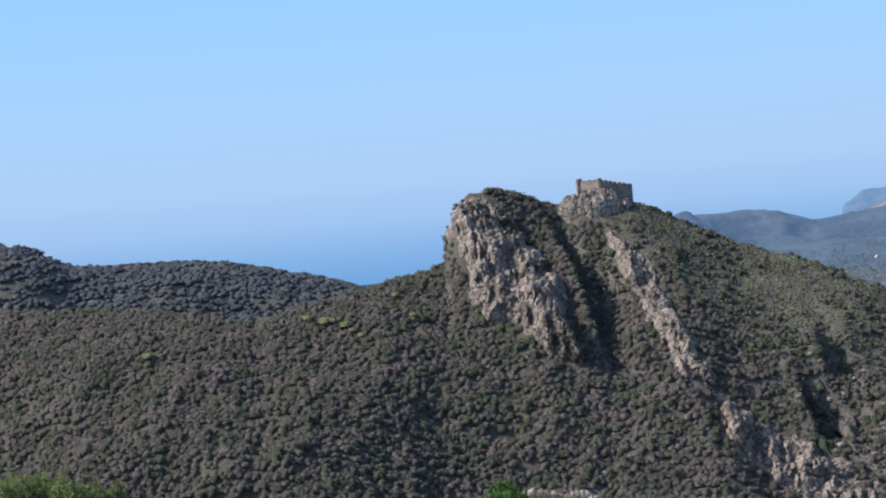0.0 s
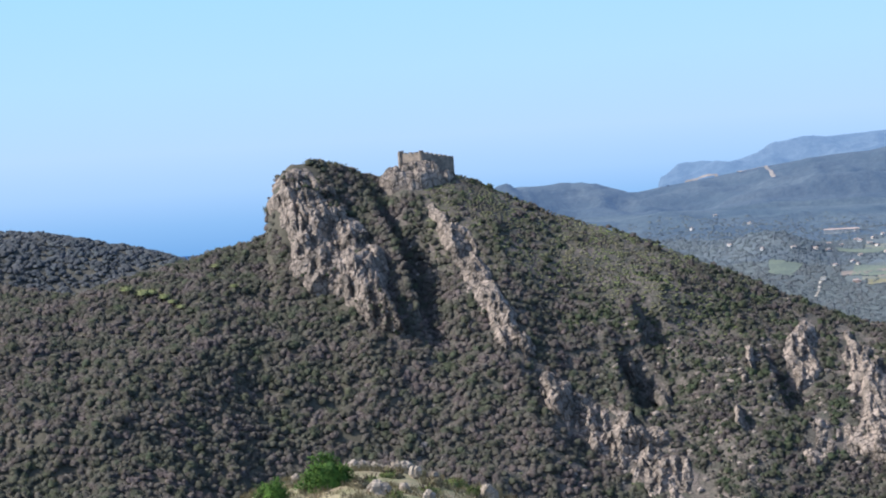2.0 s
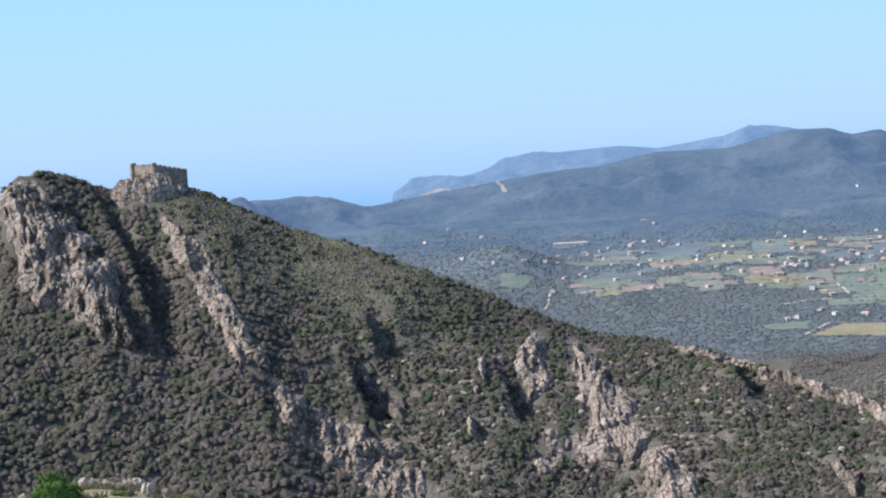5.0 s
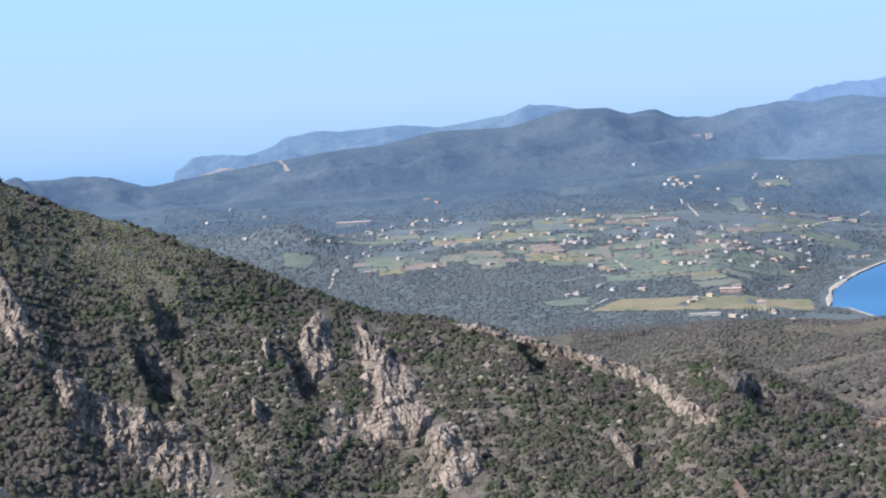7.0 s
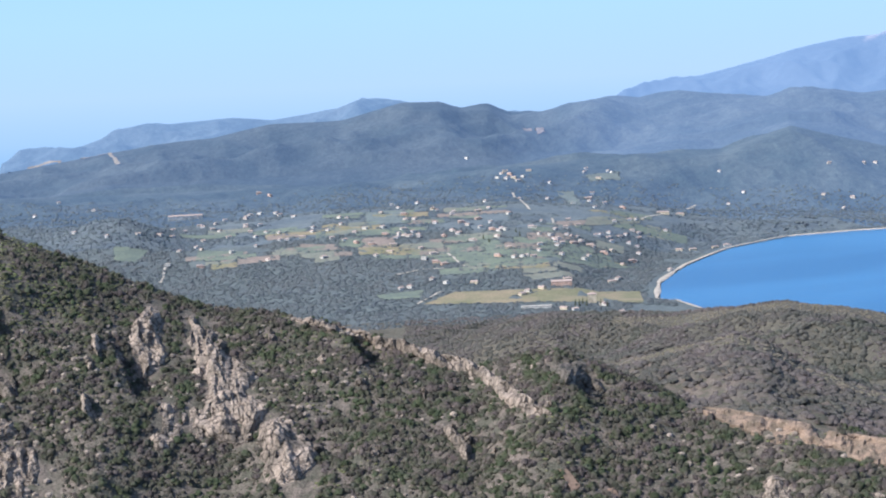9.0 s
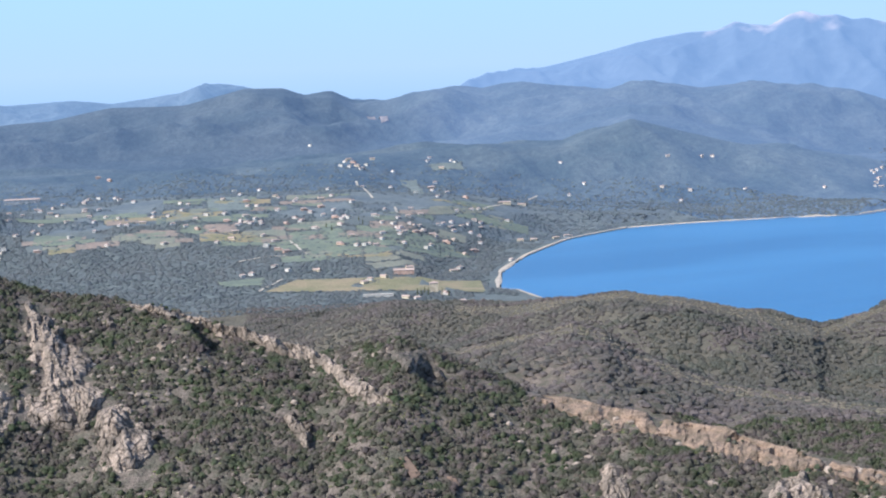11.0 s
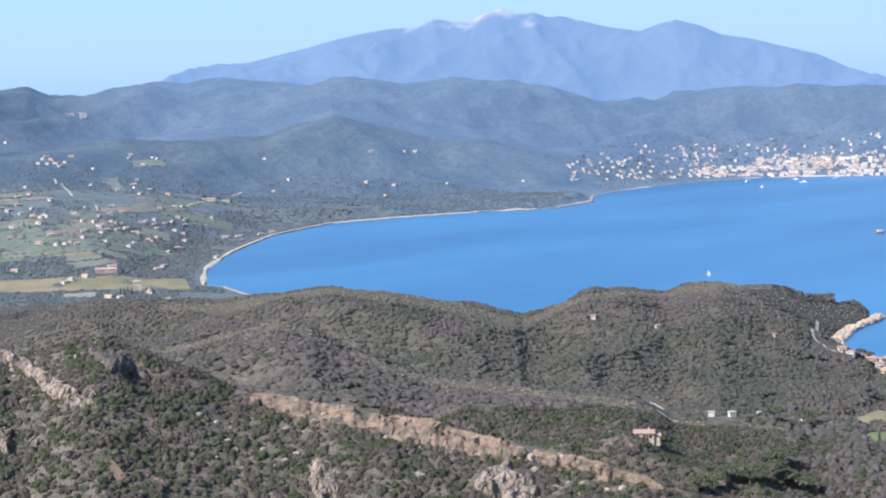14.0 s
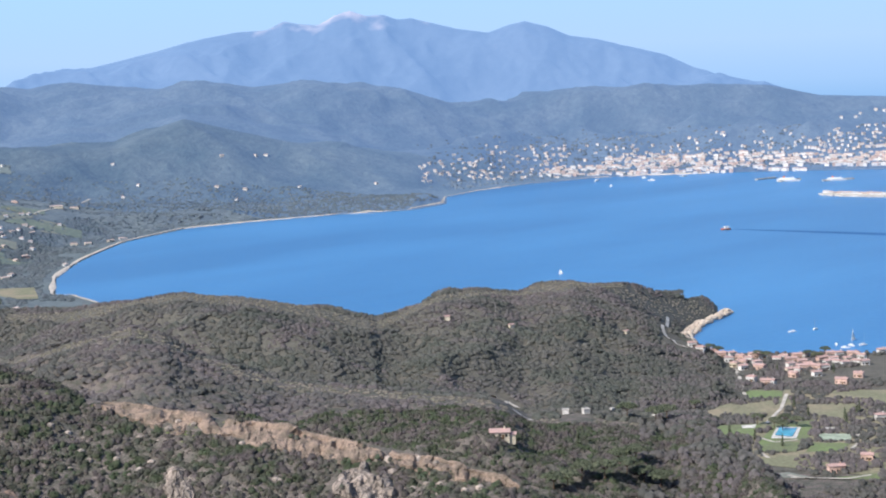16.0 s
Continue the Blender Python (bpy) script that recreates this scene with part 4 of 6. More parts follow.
    for i0, i1 in zip(cuts, cuts[1:]):
        q = f[i0:i1].reshape(-1, 4)
        crag = mesh_object("crag", P[i0:i1 + 1].reshape(-1, 3) - foot, q - q.min(), mat, False)
        crag.parent = ob
    return ob


for i, (path, proud, label, name) in enumerate(RIBS):
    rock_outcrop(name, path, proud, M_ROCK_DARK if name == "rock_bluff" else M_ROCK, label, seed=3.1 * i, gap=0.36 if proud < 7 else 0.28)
rock_outcrop("scree_slope", [(a, e - 0.08, 0.85 * w) for a, e, w in SCREE], 1.5, M_SCREE, "bare ochre scree and broken rock along the ridge", seed=77.0, step=0.6, gap=0.20)


ledge = np.concatenate(LEDGES)
thicket("ledge_shrubs", ledge, rng.uniform(0.45, 1.35, len(ledge)), 0.9, FARAWAY, M_LEAF, "small shrubs growing on rock ledges", "shrubs")


# grass below the castle
M_TUFT = material("hill grass", (0.165, 0.205, 0.085), second=(0.200, 0.195, 0.115), scale=0.08, fine=10, island=0.25, up=0.5, leafy=0.3)
az, r = scatter(4.8, 46, 470, 716, 1.5)
x, y = r * np.sin(np.radians(az)), r * np.cos(np.radians(az))
ok = (r < CREST_R(az) + 1) & (np.maximum(grassy(az, r), 0.14 * (fbm(x, y, 26, 3) > 0.12)) > rng.uniform(0.05, 0.5, len(az))) & ((height(az, r) - EYE) / r > tan_d(-15))
thicket("hill_grass", xyz(az[ok], r[ok], -0.12), rng.uniform(0.5, 0.95, int(ok.sum())), 0.34, DOME, M_TUFT, "green and yellow grass on the hillside", "grass")


# the bare knob under the castle
def rock_knob(az, r, top, wide, deep, drop, label):
    n, m = 150, 46
    th, rho = np.meshgrid(np.linspace(0, 2 * math.pi, n, endpoint=False), np.linspace(0, 1, m), indexing="ij")
    x, y = np.cos(th) * rho * wide, np.sin(th) * rho * deep
    edge_n = fbm(np.cos(th) * 9, np.sin(th) * 9, 4, 4, True)
    z = -drop * rho ** 1.8 * (1 + 0.25 * edge_n) - 10 * np.clip((rho - 0.82) / 0.18, 0, 1) ** 1.5 + 1.8 * fbm(x, y, 6, 4, True) * np.clip(3 * rho, 0, 1) + 0.9 * blocks(x, -drop * rho, 2.4, 5.0) * (rho > 0.25) + 0.5 * blocks(y, x, 1.2, 8.0)
    x, y = x * (1 + 0.12 * edge_n * rho), y * (1 + 0.12 * edge_n * rho)
    g = np.arange(n * m).reshape(n, m)
    h = np.roll(g, -1, 0)
    f = np.stack([g[:, :-1], g[:, 1:], h[:, 1:], h[:, :-1]], -1).reshape(-1, 4)
    ob = mesh_object("castle_rock", np.stack([x, y, z], -1).reshape(-1, 3), f, M_ROCK, False)
    p = at(az, 0, r)
    ob.matrix_world = pose(p.x, p.y, top, 0, 0, -az)
    return tagged(ob, label, "rock")


def at(az, el, r):
    return Vector((r * math.sin(radians(az)), r * math.cos(radians(az)), EYE + r * math.tan(radians(el))))


MOUND = [(5.30, -0.42), (5.17, -0.57)]
rock_knob(MOUND[0][0] - 0.2, 704, EYE + 697 * math.tan(radians(MOUND[0][1])) + 0.3, 17.5, 15, 8.5, "bare limestone knob carrying the castle")

# the ruined castle: four walls round a court, a stub of a tower at one corner
CORNERS = [(4.54, -0.52), (4.73, 0.01), (5.29, -0.57), (5.32, -0.05), (6.33, -0.69), (6.36, -0.28), (5.10, -0.07), (5.84, -0.15)]
left, tower_top, near, near_top, right, right_top, left_top, mid_top = CORNERS
pl, pc, pr = at(left[0], left[1] - 0.1, 712), at(near[0], near[1] - 0.12, 704), at(right[0], right[1] - 0.2, 719)
pb = pl + pr - pc
castle = empty("castle", pc.x, pc.y, pc.z)
tagged(castle, "ruined stone castle with broken battlements on a rocky summit", "castle")


def castle_wall(p, q, top_p, top_q, thick, name, label, seed):
    """A masonry wall with a ragged, battlemented top."""
    rnd = random.Random(seed)
    along = Vector((q.x - p.x, q.y - p.y, 0))
    n = max(6, int(along.length / 0.7))
    side = Vector((along.y, -along.x, 0)).normalized() * thick / 2
    bm = bmesh.new()
    rows = []
    for i in range(n + 1):
        for k in (0, 1):
            f = min(1, (i + k * 0.999) / n) if i < n else 1
            base = p.lerp(q, f)
            merlon = 0.55 if (i // 2) % 2 else 0.0
            z = top_p + (top_q - top_p) * f - merlon * rnd.uniform(0.6, 1.3) - rnd.uniform(0, 0.25)
            low = min(p.z, q.z)
            rows.append([bm.verts.new(Vector((base.x, base.y, h)) + s - castle.location) for s in (side, -side) for h in (low, z)])
    for a, b in zip(rows, rows[1:]):
        bm.faces.new((a[0], b[0], b[1], a[1]))
        bm.faces.new((a[1], b[1], b[3], a[3]))
        bm.faces.new((a[3], b[3], b[2], a[2]))
    bm.faces.new((rows[0][0], rows[0][1], rows[0][3], rows[0][2]))
    bm.faces.new((rows[-1][2], rows[-1][3], rows[-1][1], rows[-1][0]))
    bmesh.ops.recalc_face_normals(bm, faces=bm.faces)
    part(name, bm, M_STONE, castle, label)


def z_at(el, r):
    return EYE + r * math.tan(radians(el))


castle_wall(pl, pc, z_at(left_top[1], 712), z_at(near_top[1], 704), 1.1, "wall", "sunlit rough stone wall", 1)
castle_wall(pc, pr, z_at(near_top[1], 704), z_at(right_top[1], 719), 1.1, "wall", "shaded stone wall with battlements", 2)
castle_wall(pr, pb, z_at(right_top[1], 719), z_at(right_top[1], 719) - 0.8, 1.1, "wall", "", 3)
castle_wall(pb, pl, z_at(right_top[1], 719) - 0.8, z_at(left_top[1], 712), 1.1, "wall", "", 4)
bm = bmesh.new()
bmesh.ops.create_cone(bm, cap_ends=True, segments=10, radius1=1.4, radius2=1.2, depth=z_at(tower_top[1], 712) - pl.z + 2)
for p in bm.verts:
    p.co += (pl.lerp(pc, 0.1) - castle.location) + Vector((0, 0, (z_at(tower_top[1], 712) - pl.z - 2) / 2)) + Vector((random.uniform(-.12, .12), random.uniform(-.12, .12), random.uniform(-.3, .1)))
part("tower", bm, M_STONE, castle, "broken round corner tower")
bm = bmesh.new()
bmesh.ops.create_cone(bm, cap_ends=True, segments=8, radius1=1.3, radius2=1.0, depth=z_at(near_top[1], 704) - pc.z + 1.6)
for p in bm.verts:
    p.co += Vector((0, 0, (z_at(near_top[1], 704) - pc.z - 1.0) / 2)) + Vector((random.uniform(-.1, .1), random.uniform(-.1, .1), random.uniform(-.2, .1)))
part("buttress", bm, M_STONE, castle, "worn corner buttress")

# loose stones over the slope
M_LOOSE = material("weathered stones", (0.34, 0.285, 0.245), second=(0.22, 0.19, 0.165), scale=0.4, fine=6, bump=0.15, island=0.25)
M_LOOSE_PALE = material("pale shore rock", (0.48, 0.41, 0.34), second=(0.36, 0.30, 0.25), scale=0.2, fine=6, bump=0.3, island=0.2)
az, r = scatter(4.5, 52, 400, 740, 3.6)
patch = fbm(r * np.sin(np.radians(az)), r * np.cos(np.radians(az)), 40, 3)
ok = (r < CREST_R(az) + 3) & (patch + 0.3 * rng.uniform(-1, 1, len(az)) > 0.30) & (grassy(az, r) < 0.2) & ((height(az, r) - EYE) / r > tan_d(-16))
az, r = az[ok], r[ok]
shapes, tri = ico(1)
rough = [shapes * (1 + 0.35 * np.array([noise.noise(Vector(p) * 1.7 + Vector((9 * i, 0, 0))) for p in shapes]))[:, None] for i in range(6)]
thicket("scattered_stones", xyz(az, r, -0.35), rng.uniform(0.4, 1.25, len(az)) ** 1.7, 0.7, (rough, tri), M_LOOSE, "pale weathered stones scattered over the slope", "stones").data.polygons.foreach_set("use_smooth", np.zeros(len(az) * len(tri), bool))


shore_r = rng.uniform(1500, 1735, 260)
shore_a = FLANK(shore_r) + rng.uniform(-7, 4, 260) / shore_r * 57.3
thicket("shore_rocks", np.concatenate([xyz(shore_a, shore_r)[:, :2], rng.uniform(-0.5, 1.5, (260, 1))], 1), rng.uniform(1.2, 3.4, 260), 0.9, (rough, tri), M_LOOSE_PALE, "pale rocks along the headland's waterline", "rocks").data.polygons.foreach_set("use_smooth", np.zeros(260 * len(tri), bool))


# ---- leafy bushes and stones on the near knoll ----
M_BUSH = material("fresh green leaves", (0.085, 0.17, 0.03), second=(0.05, 0.11, 0.022), scale=2.0, fine=6, island=0.35, shift=0.02)
M_HEATH = material("heath leaves", (0.22, 0.26, 0.10), second=(0.15, 0.19, 0.07), scale=1.2, fine=6, island=0.4, shift=0.03, leafy=0.3)
M_DRYTUFT = material("dry grass", (0.26, 0.22, 0.14), second=(0.19, 0.17, 0.10), scale=2.0, fine=6, island=0.35)
M_TWIG = material("twigs", (0.12, 0.09, 0.06), scale=3.0)
M_WHITE_ROCK = material("pale limestone", (0.42, 0.36, 0.30), second=(0.24, 0.20, 0.16), scale=3.0, fine=5, bump=0.03)


def leaf_cloud(radius, tall, count, leaf, seed):
    """Leaves on twig ends round an uneven crown; two triangles each."""
    g = np.random.default_rng(int(seed))
    d = g.normal(size=(count, 3))
    d /= np.linalg.norm(d, axis=1)[:, None]
    d[:, 2] = np.abs(d[:, 2]) * 1.0 - 0.15
    lump = 0.72 + 0.42 * fbm(d[:, 0] * 2 + seed, d[:, 1] * 2 + d[:, 2], 0.9, 3, seed=seed)
    p = d * (radius * lump * g.uniform(0.72, 1.05, count))[:, None]
    p[:, 2] *= tall
    u = g.normal(size=(count, 3))
    u /= np.linalg.norm(u, axis=1)[:, None]
    w = np.cross(u, d + 0.4 * g.normal(size=(count, 3)))
    w /= np.linalg.norm(w, axis=1)[:, None] + 1e-9
    s = (leaf * g.uniform(0.6, 1.3, count))[:, None]
    V = np.stack([p - u * s, p + w * s * 0.4, p + u * s, p - w * s * 0.4], 1).reshape(-1, 3)
    k = np.arange(count)[:, None] * 4
    return V, np.concatenate([k + np.array([[0, 1, 2]]), k + np.array([[0, 2, 3]])])


def bush(name, az, el_top, r, radius, tall, mat, label, seed, count=3500, leaf=0.045):
    base = xyz(np.array([az]), np.array([r]))[0]
    top = EYE + r * math.tan(radians(el_top))
    if top - base[2] > 0.72 * radius * tall:
        tall = min((top - base[2]) / (0.72 * radius), 2.2)
    ob = empty(name, *base)
    tagged(ob, label, "bush")
    V, F = leaf_cloud(radius, tall, count, leaf, seed)
    crown = mesh_object("foliage", V, F, mat, False)
    crown.parent = ob
    core_v, core_f = ico(3)
    core_v = core_v * np.array([radius, radius, radius * tall]) * 0.5 * (1 + 0.2 * fbm(core_v[:, 0] * 2, core_v[:, 1] * 2 + core_v[:, 2], 1.0, 2, seed=seed))[:, None]
    core_v[:, 2] = np.maximum(core_v[:, 2], -0.1)
    core = mesh_object("inner_foliage", core_v, core_f, mat)
    core.parent = ob
    bm = bmesh.new()
    for i in range(7):
        a = i * 0.9 + seed
        bmesh.ops.create_cone(bm, cap_ends=False, segments=5, radius1=0.03, radius2=0.01, depth=radius * 0.9,
                              matrix=Matrix.Translation((0.25 * radius * math.cos(a), 0.25 * radius * math.sin(a), 0.3 * radius)) @ Euler((0.5 * math.sin(a), 0.5 * math.cos(a), 0)).to_matrix().to_4x4())
    part("stem", bm, M_TWIG, ob)
    return ob


bush("green_bush", 1.45, -9.95, 44, 0.95, 1.25, M_BUSH, "fresh green leafy bush on the stony knoll", 1.0, 6000, 0.04)
bush("low_green_bush", -0.45, -10.45, 43, 0.65, 0.9, M_BUSH, "low green bush beside pale stones", 2.0, 3000, 0.035)
for i, (a, e, rad) in enumerate([(-15.3, -7.8, 1.1), (-14.5, -7.95, 1.0), (-13.7, -8.15, 0.9), (-12.9, -8.35, 0.9), (-12.2, -8.55, 0.8), (-11.5, -8.75, 0.7), (-10.9, -9.1, 0.55), (-14.0, -8.6, 0.9), (-12.6, -8.9, 0.8)]):
    bush("heath_bush", a, e, 43 + 1.2 * (i % 3), rad, 1.05, M_HEATH, "pale green heath bush on the hilltop's edge", 5.0 + i, 4600, 0.055)
for i, (a, e, rad) in enumerate([(2.46, -10.80, 0.35), (2.85, -10.77, 0.4), (3.43, -10.56, 0.35), (3.72, -10.62, 0.3), (5.69, -11.00, 0.45), (5.98, -11.06, 0.35), (4.94, -10.86, 0.3), (-0.39, -10.98, 0.4), (-0.69, -11.17, 0.5), (-0.21, -11.12, 0.35), (4.72, -11.25, 0.4), (6.25, -11.27, 0.3), (7.56, -11.67, 0.35), (3.56, -11.39, 0.4)]):
    rr = sight([a], [e - 0.15], 25, 60, 120)[0]
    bush("low_shrub", a, e, min(rr, 50), rad, 0.8, M_HEATH if i % 3 else M_DRYTUFT, "low dry grey-green shrub on stony ground", 20.0 + i, 900, 0.035)
stone_v, stone_f = ico(3)
for i, (a, e, rad) in enumerate([(2.09, -10.21, 0.22), (2.36, -10.17, 0.3), (2.62, -10.16, 0.28), (2.97, -10.34, 0.25), (3.20, -10.35, 0.2), (3.49, -10.34, 0.22), (3.74, -10.34, 0.3), (4.02, -10.42, 0.3), (4.26, -10.47, 0.28), (4.38, -10.70, 0.2), (0.34, -10.53, 0.14), (3.01, -11.16, 0.25), (3.24, -11.10, 0.22), (4.94, -10.89, 0.2), (6.73, -11.54, 0.25), (6.90, -11.59, 0.2), (3.96, -11.16, 0.15), (4.78, -11.48, 0.2)]):
    rr = min(sight([a], [e - 0.1], 25, 60, 120)[0], 49)
    base = xyz(np.array([a]), np.array([rr]))[0]
    n1 = fbm(stone_v[:, 0] * 2 + i * 7, stone_v[:, 1] * 2 + stone_v[:, 2] * 1.7, 1.0, 3, True, i)
    vv = np.round(stone_v * (1 + 0.35 * n1)[:, None] * 3.2) / 3.2 * 0.6 + stone_v * (1 + 0.3 * n1)[:, None] * 0.4
    ob = mesh_object("limestone_rock", vv * np.array([1.1, 1.0, 1.15]) * rad * 0.75, stone_f, M_WHITE_ROCK, False)
    ob.matrix_world = pose(base[0], base[1], base[2] + rad * 0.45, 0, 0, 57 * i)
    tagged(ob, "pale weathered limestone rock on the knoll", "rock", "stones on the knoll")
az, r = scatter(-3, 10, 34, 50, 0.2)
ok = fbm(r * np.sin(np.radians(az)), r * np.cos(np.radians(az)), 1.6, 3) > -0.1
foot = np.repeat(xyz(az[ok], r[ok], -0.02), 7, 0)
n = len(foot)
lean = np.stack([rng.normal(0, 0.06, n), rng.normal(0, 0.06, n), rng.uniform(0.08, 0.2, n)], -1)
foot = foot + np.concatenate([rng.normal(0, 0.05, (n, 2)), np.zeros((n, 1))], 1)
side = np.stack([rng.uniform(0.008, 0.016, n), rng.normal(0, 0.005, n), 0 * lean[:, 2]], -1)
tagged(mesh_object("dry_grass", np.stack([foot - side, foot + side, foot + lean], 1).reshape(-1, 3), np.arange(3 * n).reshape(-1, 3), M_DRYTUFT, False), "dry grass tufts over stony soil", "grass", kind="stuff")


# ---- fields, roads and shore ----
# Pasture and meadow colours are blued for haze; garden grass is not.
M_GRASS = material("pasture", (0.165, 0.202, 0.160), second=(0.130, 0.165, 0.145), scale=0.03, fine=8)
M_LAWN = material("garden grass", (0.155, 0.205, 0.085), second=(0.145, 0.165, 0.090), scale=0.05, fine=8)
M_HAY = material("dry meadow", (0.205, 0.212, 0.180), second=(0.170, 0.190, 0.165), scale=0.03, fine=8)
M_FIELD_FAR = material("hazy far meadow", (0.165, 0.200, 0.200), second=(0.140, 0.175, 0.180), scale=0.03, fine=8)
M_SOIL = material("ploughed soil", (0.25, 0.205, 0.185), second=(0.21, 0.185, 0.168), scale=0.02, fine=10)
M_VINE = material("vineyard earth", (0.265, 0.225, 0.155), second=(0.185, 0.185, 0.115), scale=0.03, fine=12)
M_PATH = material("pale gravel", (0.52, 0.48, 0.42), scale=0.1, fine=8)
M_SAND = material("beach sand", (0.52, 0.47, 0.41), second=(0.40, 0.36, 0.32), scale=0.05, fine=8)
M_POOL = material("pool water", (0.10, 0.42, 0.60), rough=0.1, scale=0.3)
M_DECK = material("pool paving", (0.62, 0.60, 0.56), scale=0.3)
M_COURT = material("court surface", (0.36, 0.42, 0.32), scale=0.2)


def drape(name, corners, mat, label, category, lift=0.5, n=10, r0=700.0, kind="structure"):
    """A patch of ground cover between four corners, laid on the ground."""
    c = np.array(corners, float)
    rr = sight(c[:, 0], c[:, 1], np.where(c[0, 0] > 54, 985.0, r0))
    a = np.radians(c[:, 0])
    P = np.stack([rr * np.sin(a), rr * np.cos(a)], -1)
    u, w = np.meshgrid(np.linspace(0, 1, n), np.linspace(0, 1, n), indexing="ij")
    Q = P[0] * ((1 - u) * (1 - w))[..., None] + P[1] * (u * (1 - w))[..., None] + P[2] * (u * w)[..., None] + P[3] * ((1 - u) * w)[..., None]
    rad, az = np.hypot(Q[..., 0], Q[..., 1]), np.degrees(np.arctan2(Q[..., 0], Q[..., 1]))
    V = np.concatenate([Q, (height(az, rad) + lift)[..., None]], -1).reshape(-1, 3)
    g = np.arange(n * n).reshape(n, n)
    f = np.stack([g[:-1, :-1], g[:-1, 1:], g[1:, 1:], g[1:, :-1]], -1).reshape(-1, 4)
    ob = tagged(mesh_object(name, V, f, mat), label, category, kind=kind)
    return ob, Q.reshape(-1, 2), P


def ribbon(name, az, r, width, mat, label, category, lift=0.6):
    """A road or strip along a line of places."""
    t = np.linspace(0, 1, max(12, 6 * len(az)))
    k = np.linspace(0, 1, len(az))
    a, q = np.radians(np.interp(t, k, az)), np.interp(t, k, r)
    P = np.stack([q * np.sin(a), q * np.cos(a)], -1)
    d = np.gradient(P, axis=0)
    d /= np.linalg.norm(d, axis=1)[:, None] + 1e-9
    s = np.stack([d[:, 1], -d[:, 0]], -1) * (np.interp(t, np.linspace(0, 1, np.size(width)), np.atleast_1d(width)) / 2)[:, None]
    V = []
    for o in (-1, -0.33, 0.33, 1):
        Q = P + o * s
        z = height(np.degrees(np.arctan2(Q[:, 0], Q[:, 1])), np.hypot(Q[:, 0], Q[:, 1])) + lift
        V.append(np.concatenate([Q, z[:, None]], -1))
    V = np.stack(V, 1)
    g = np.arange(V.shape[0] * 4).reshape(-1, 4)
    f = np.stack([g[:-1, :-1], g[1:, :-1], g[1:, 1:], g[:-1, 1:]], -1).reshape(-1, 4)
    return tagged(mesh_object(name, V.reshape(-1, 3), f, mat), label, category, kind="structure")


LABELS = {"plough": "reddish-brown ploughed field on the plain", "pasture": "green pasture among hedges", "meadow": "pale yellow-green meadow", "vineyard": "brownish vineyard with low rows",
          "lawn": "mown green lawn in a garden", "clearing": "dry grassy clearing", "orchard": "grassy olive orchard floor"}
drape("garden_ground", [(57.50, -11.08), (63.37, -11.05), (63.35, -14.64), (57.77, -13.51)], M_VINE, "dry garden soil and paths behind the village", "garden", 0.25, 40)
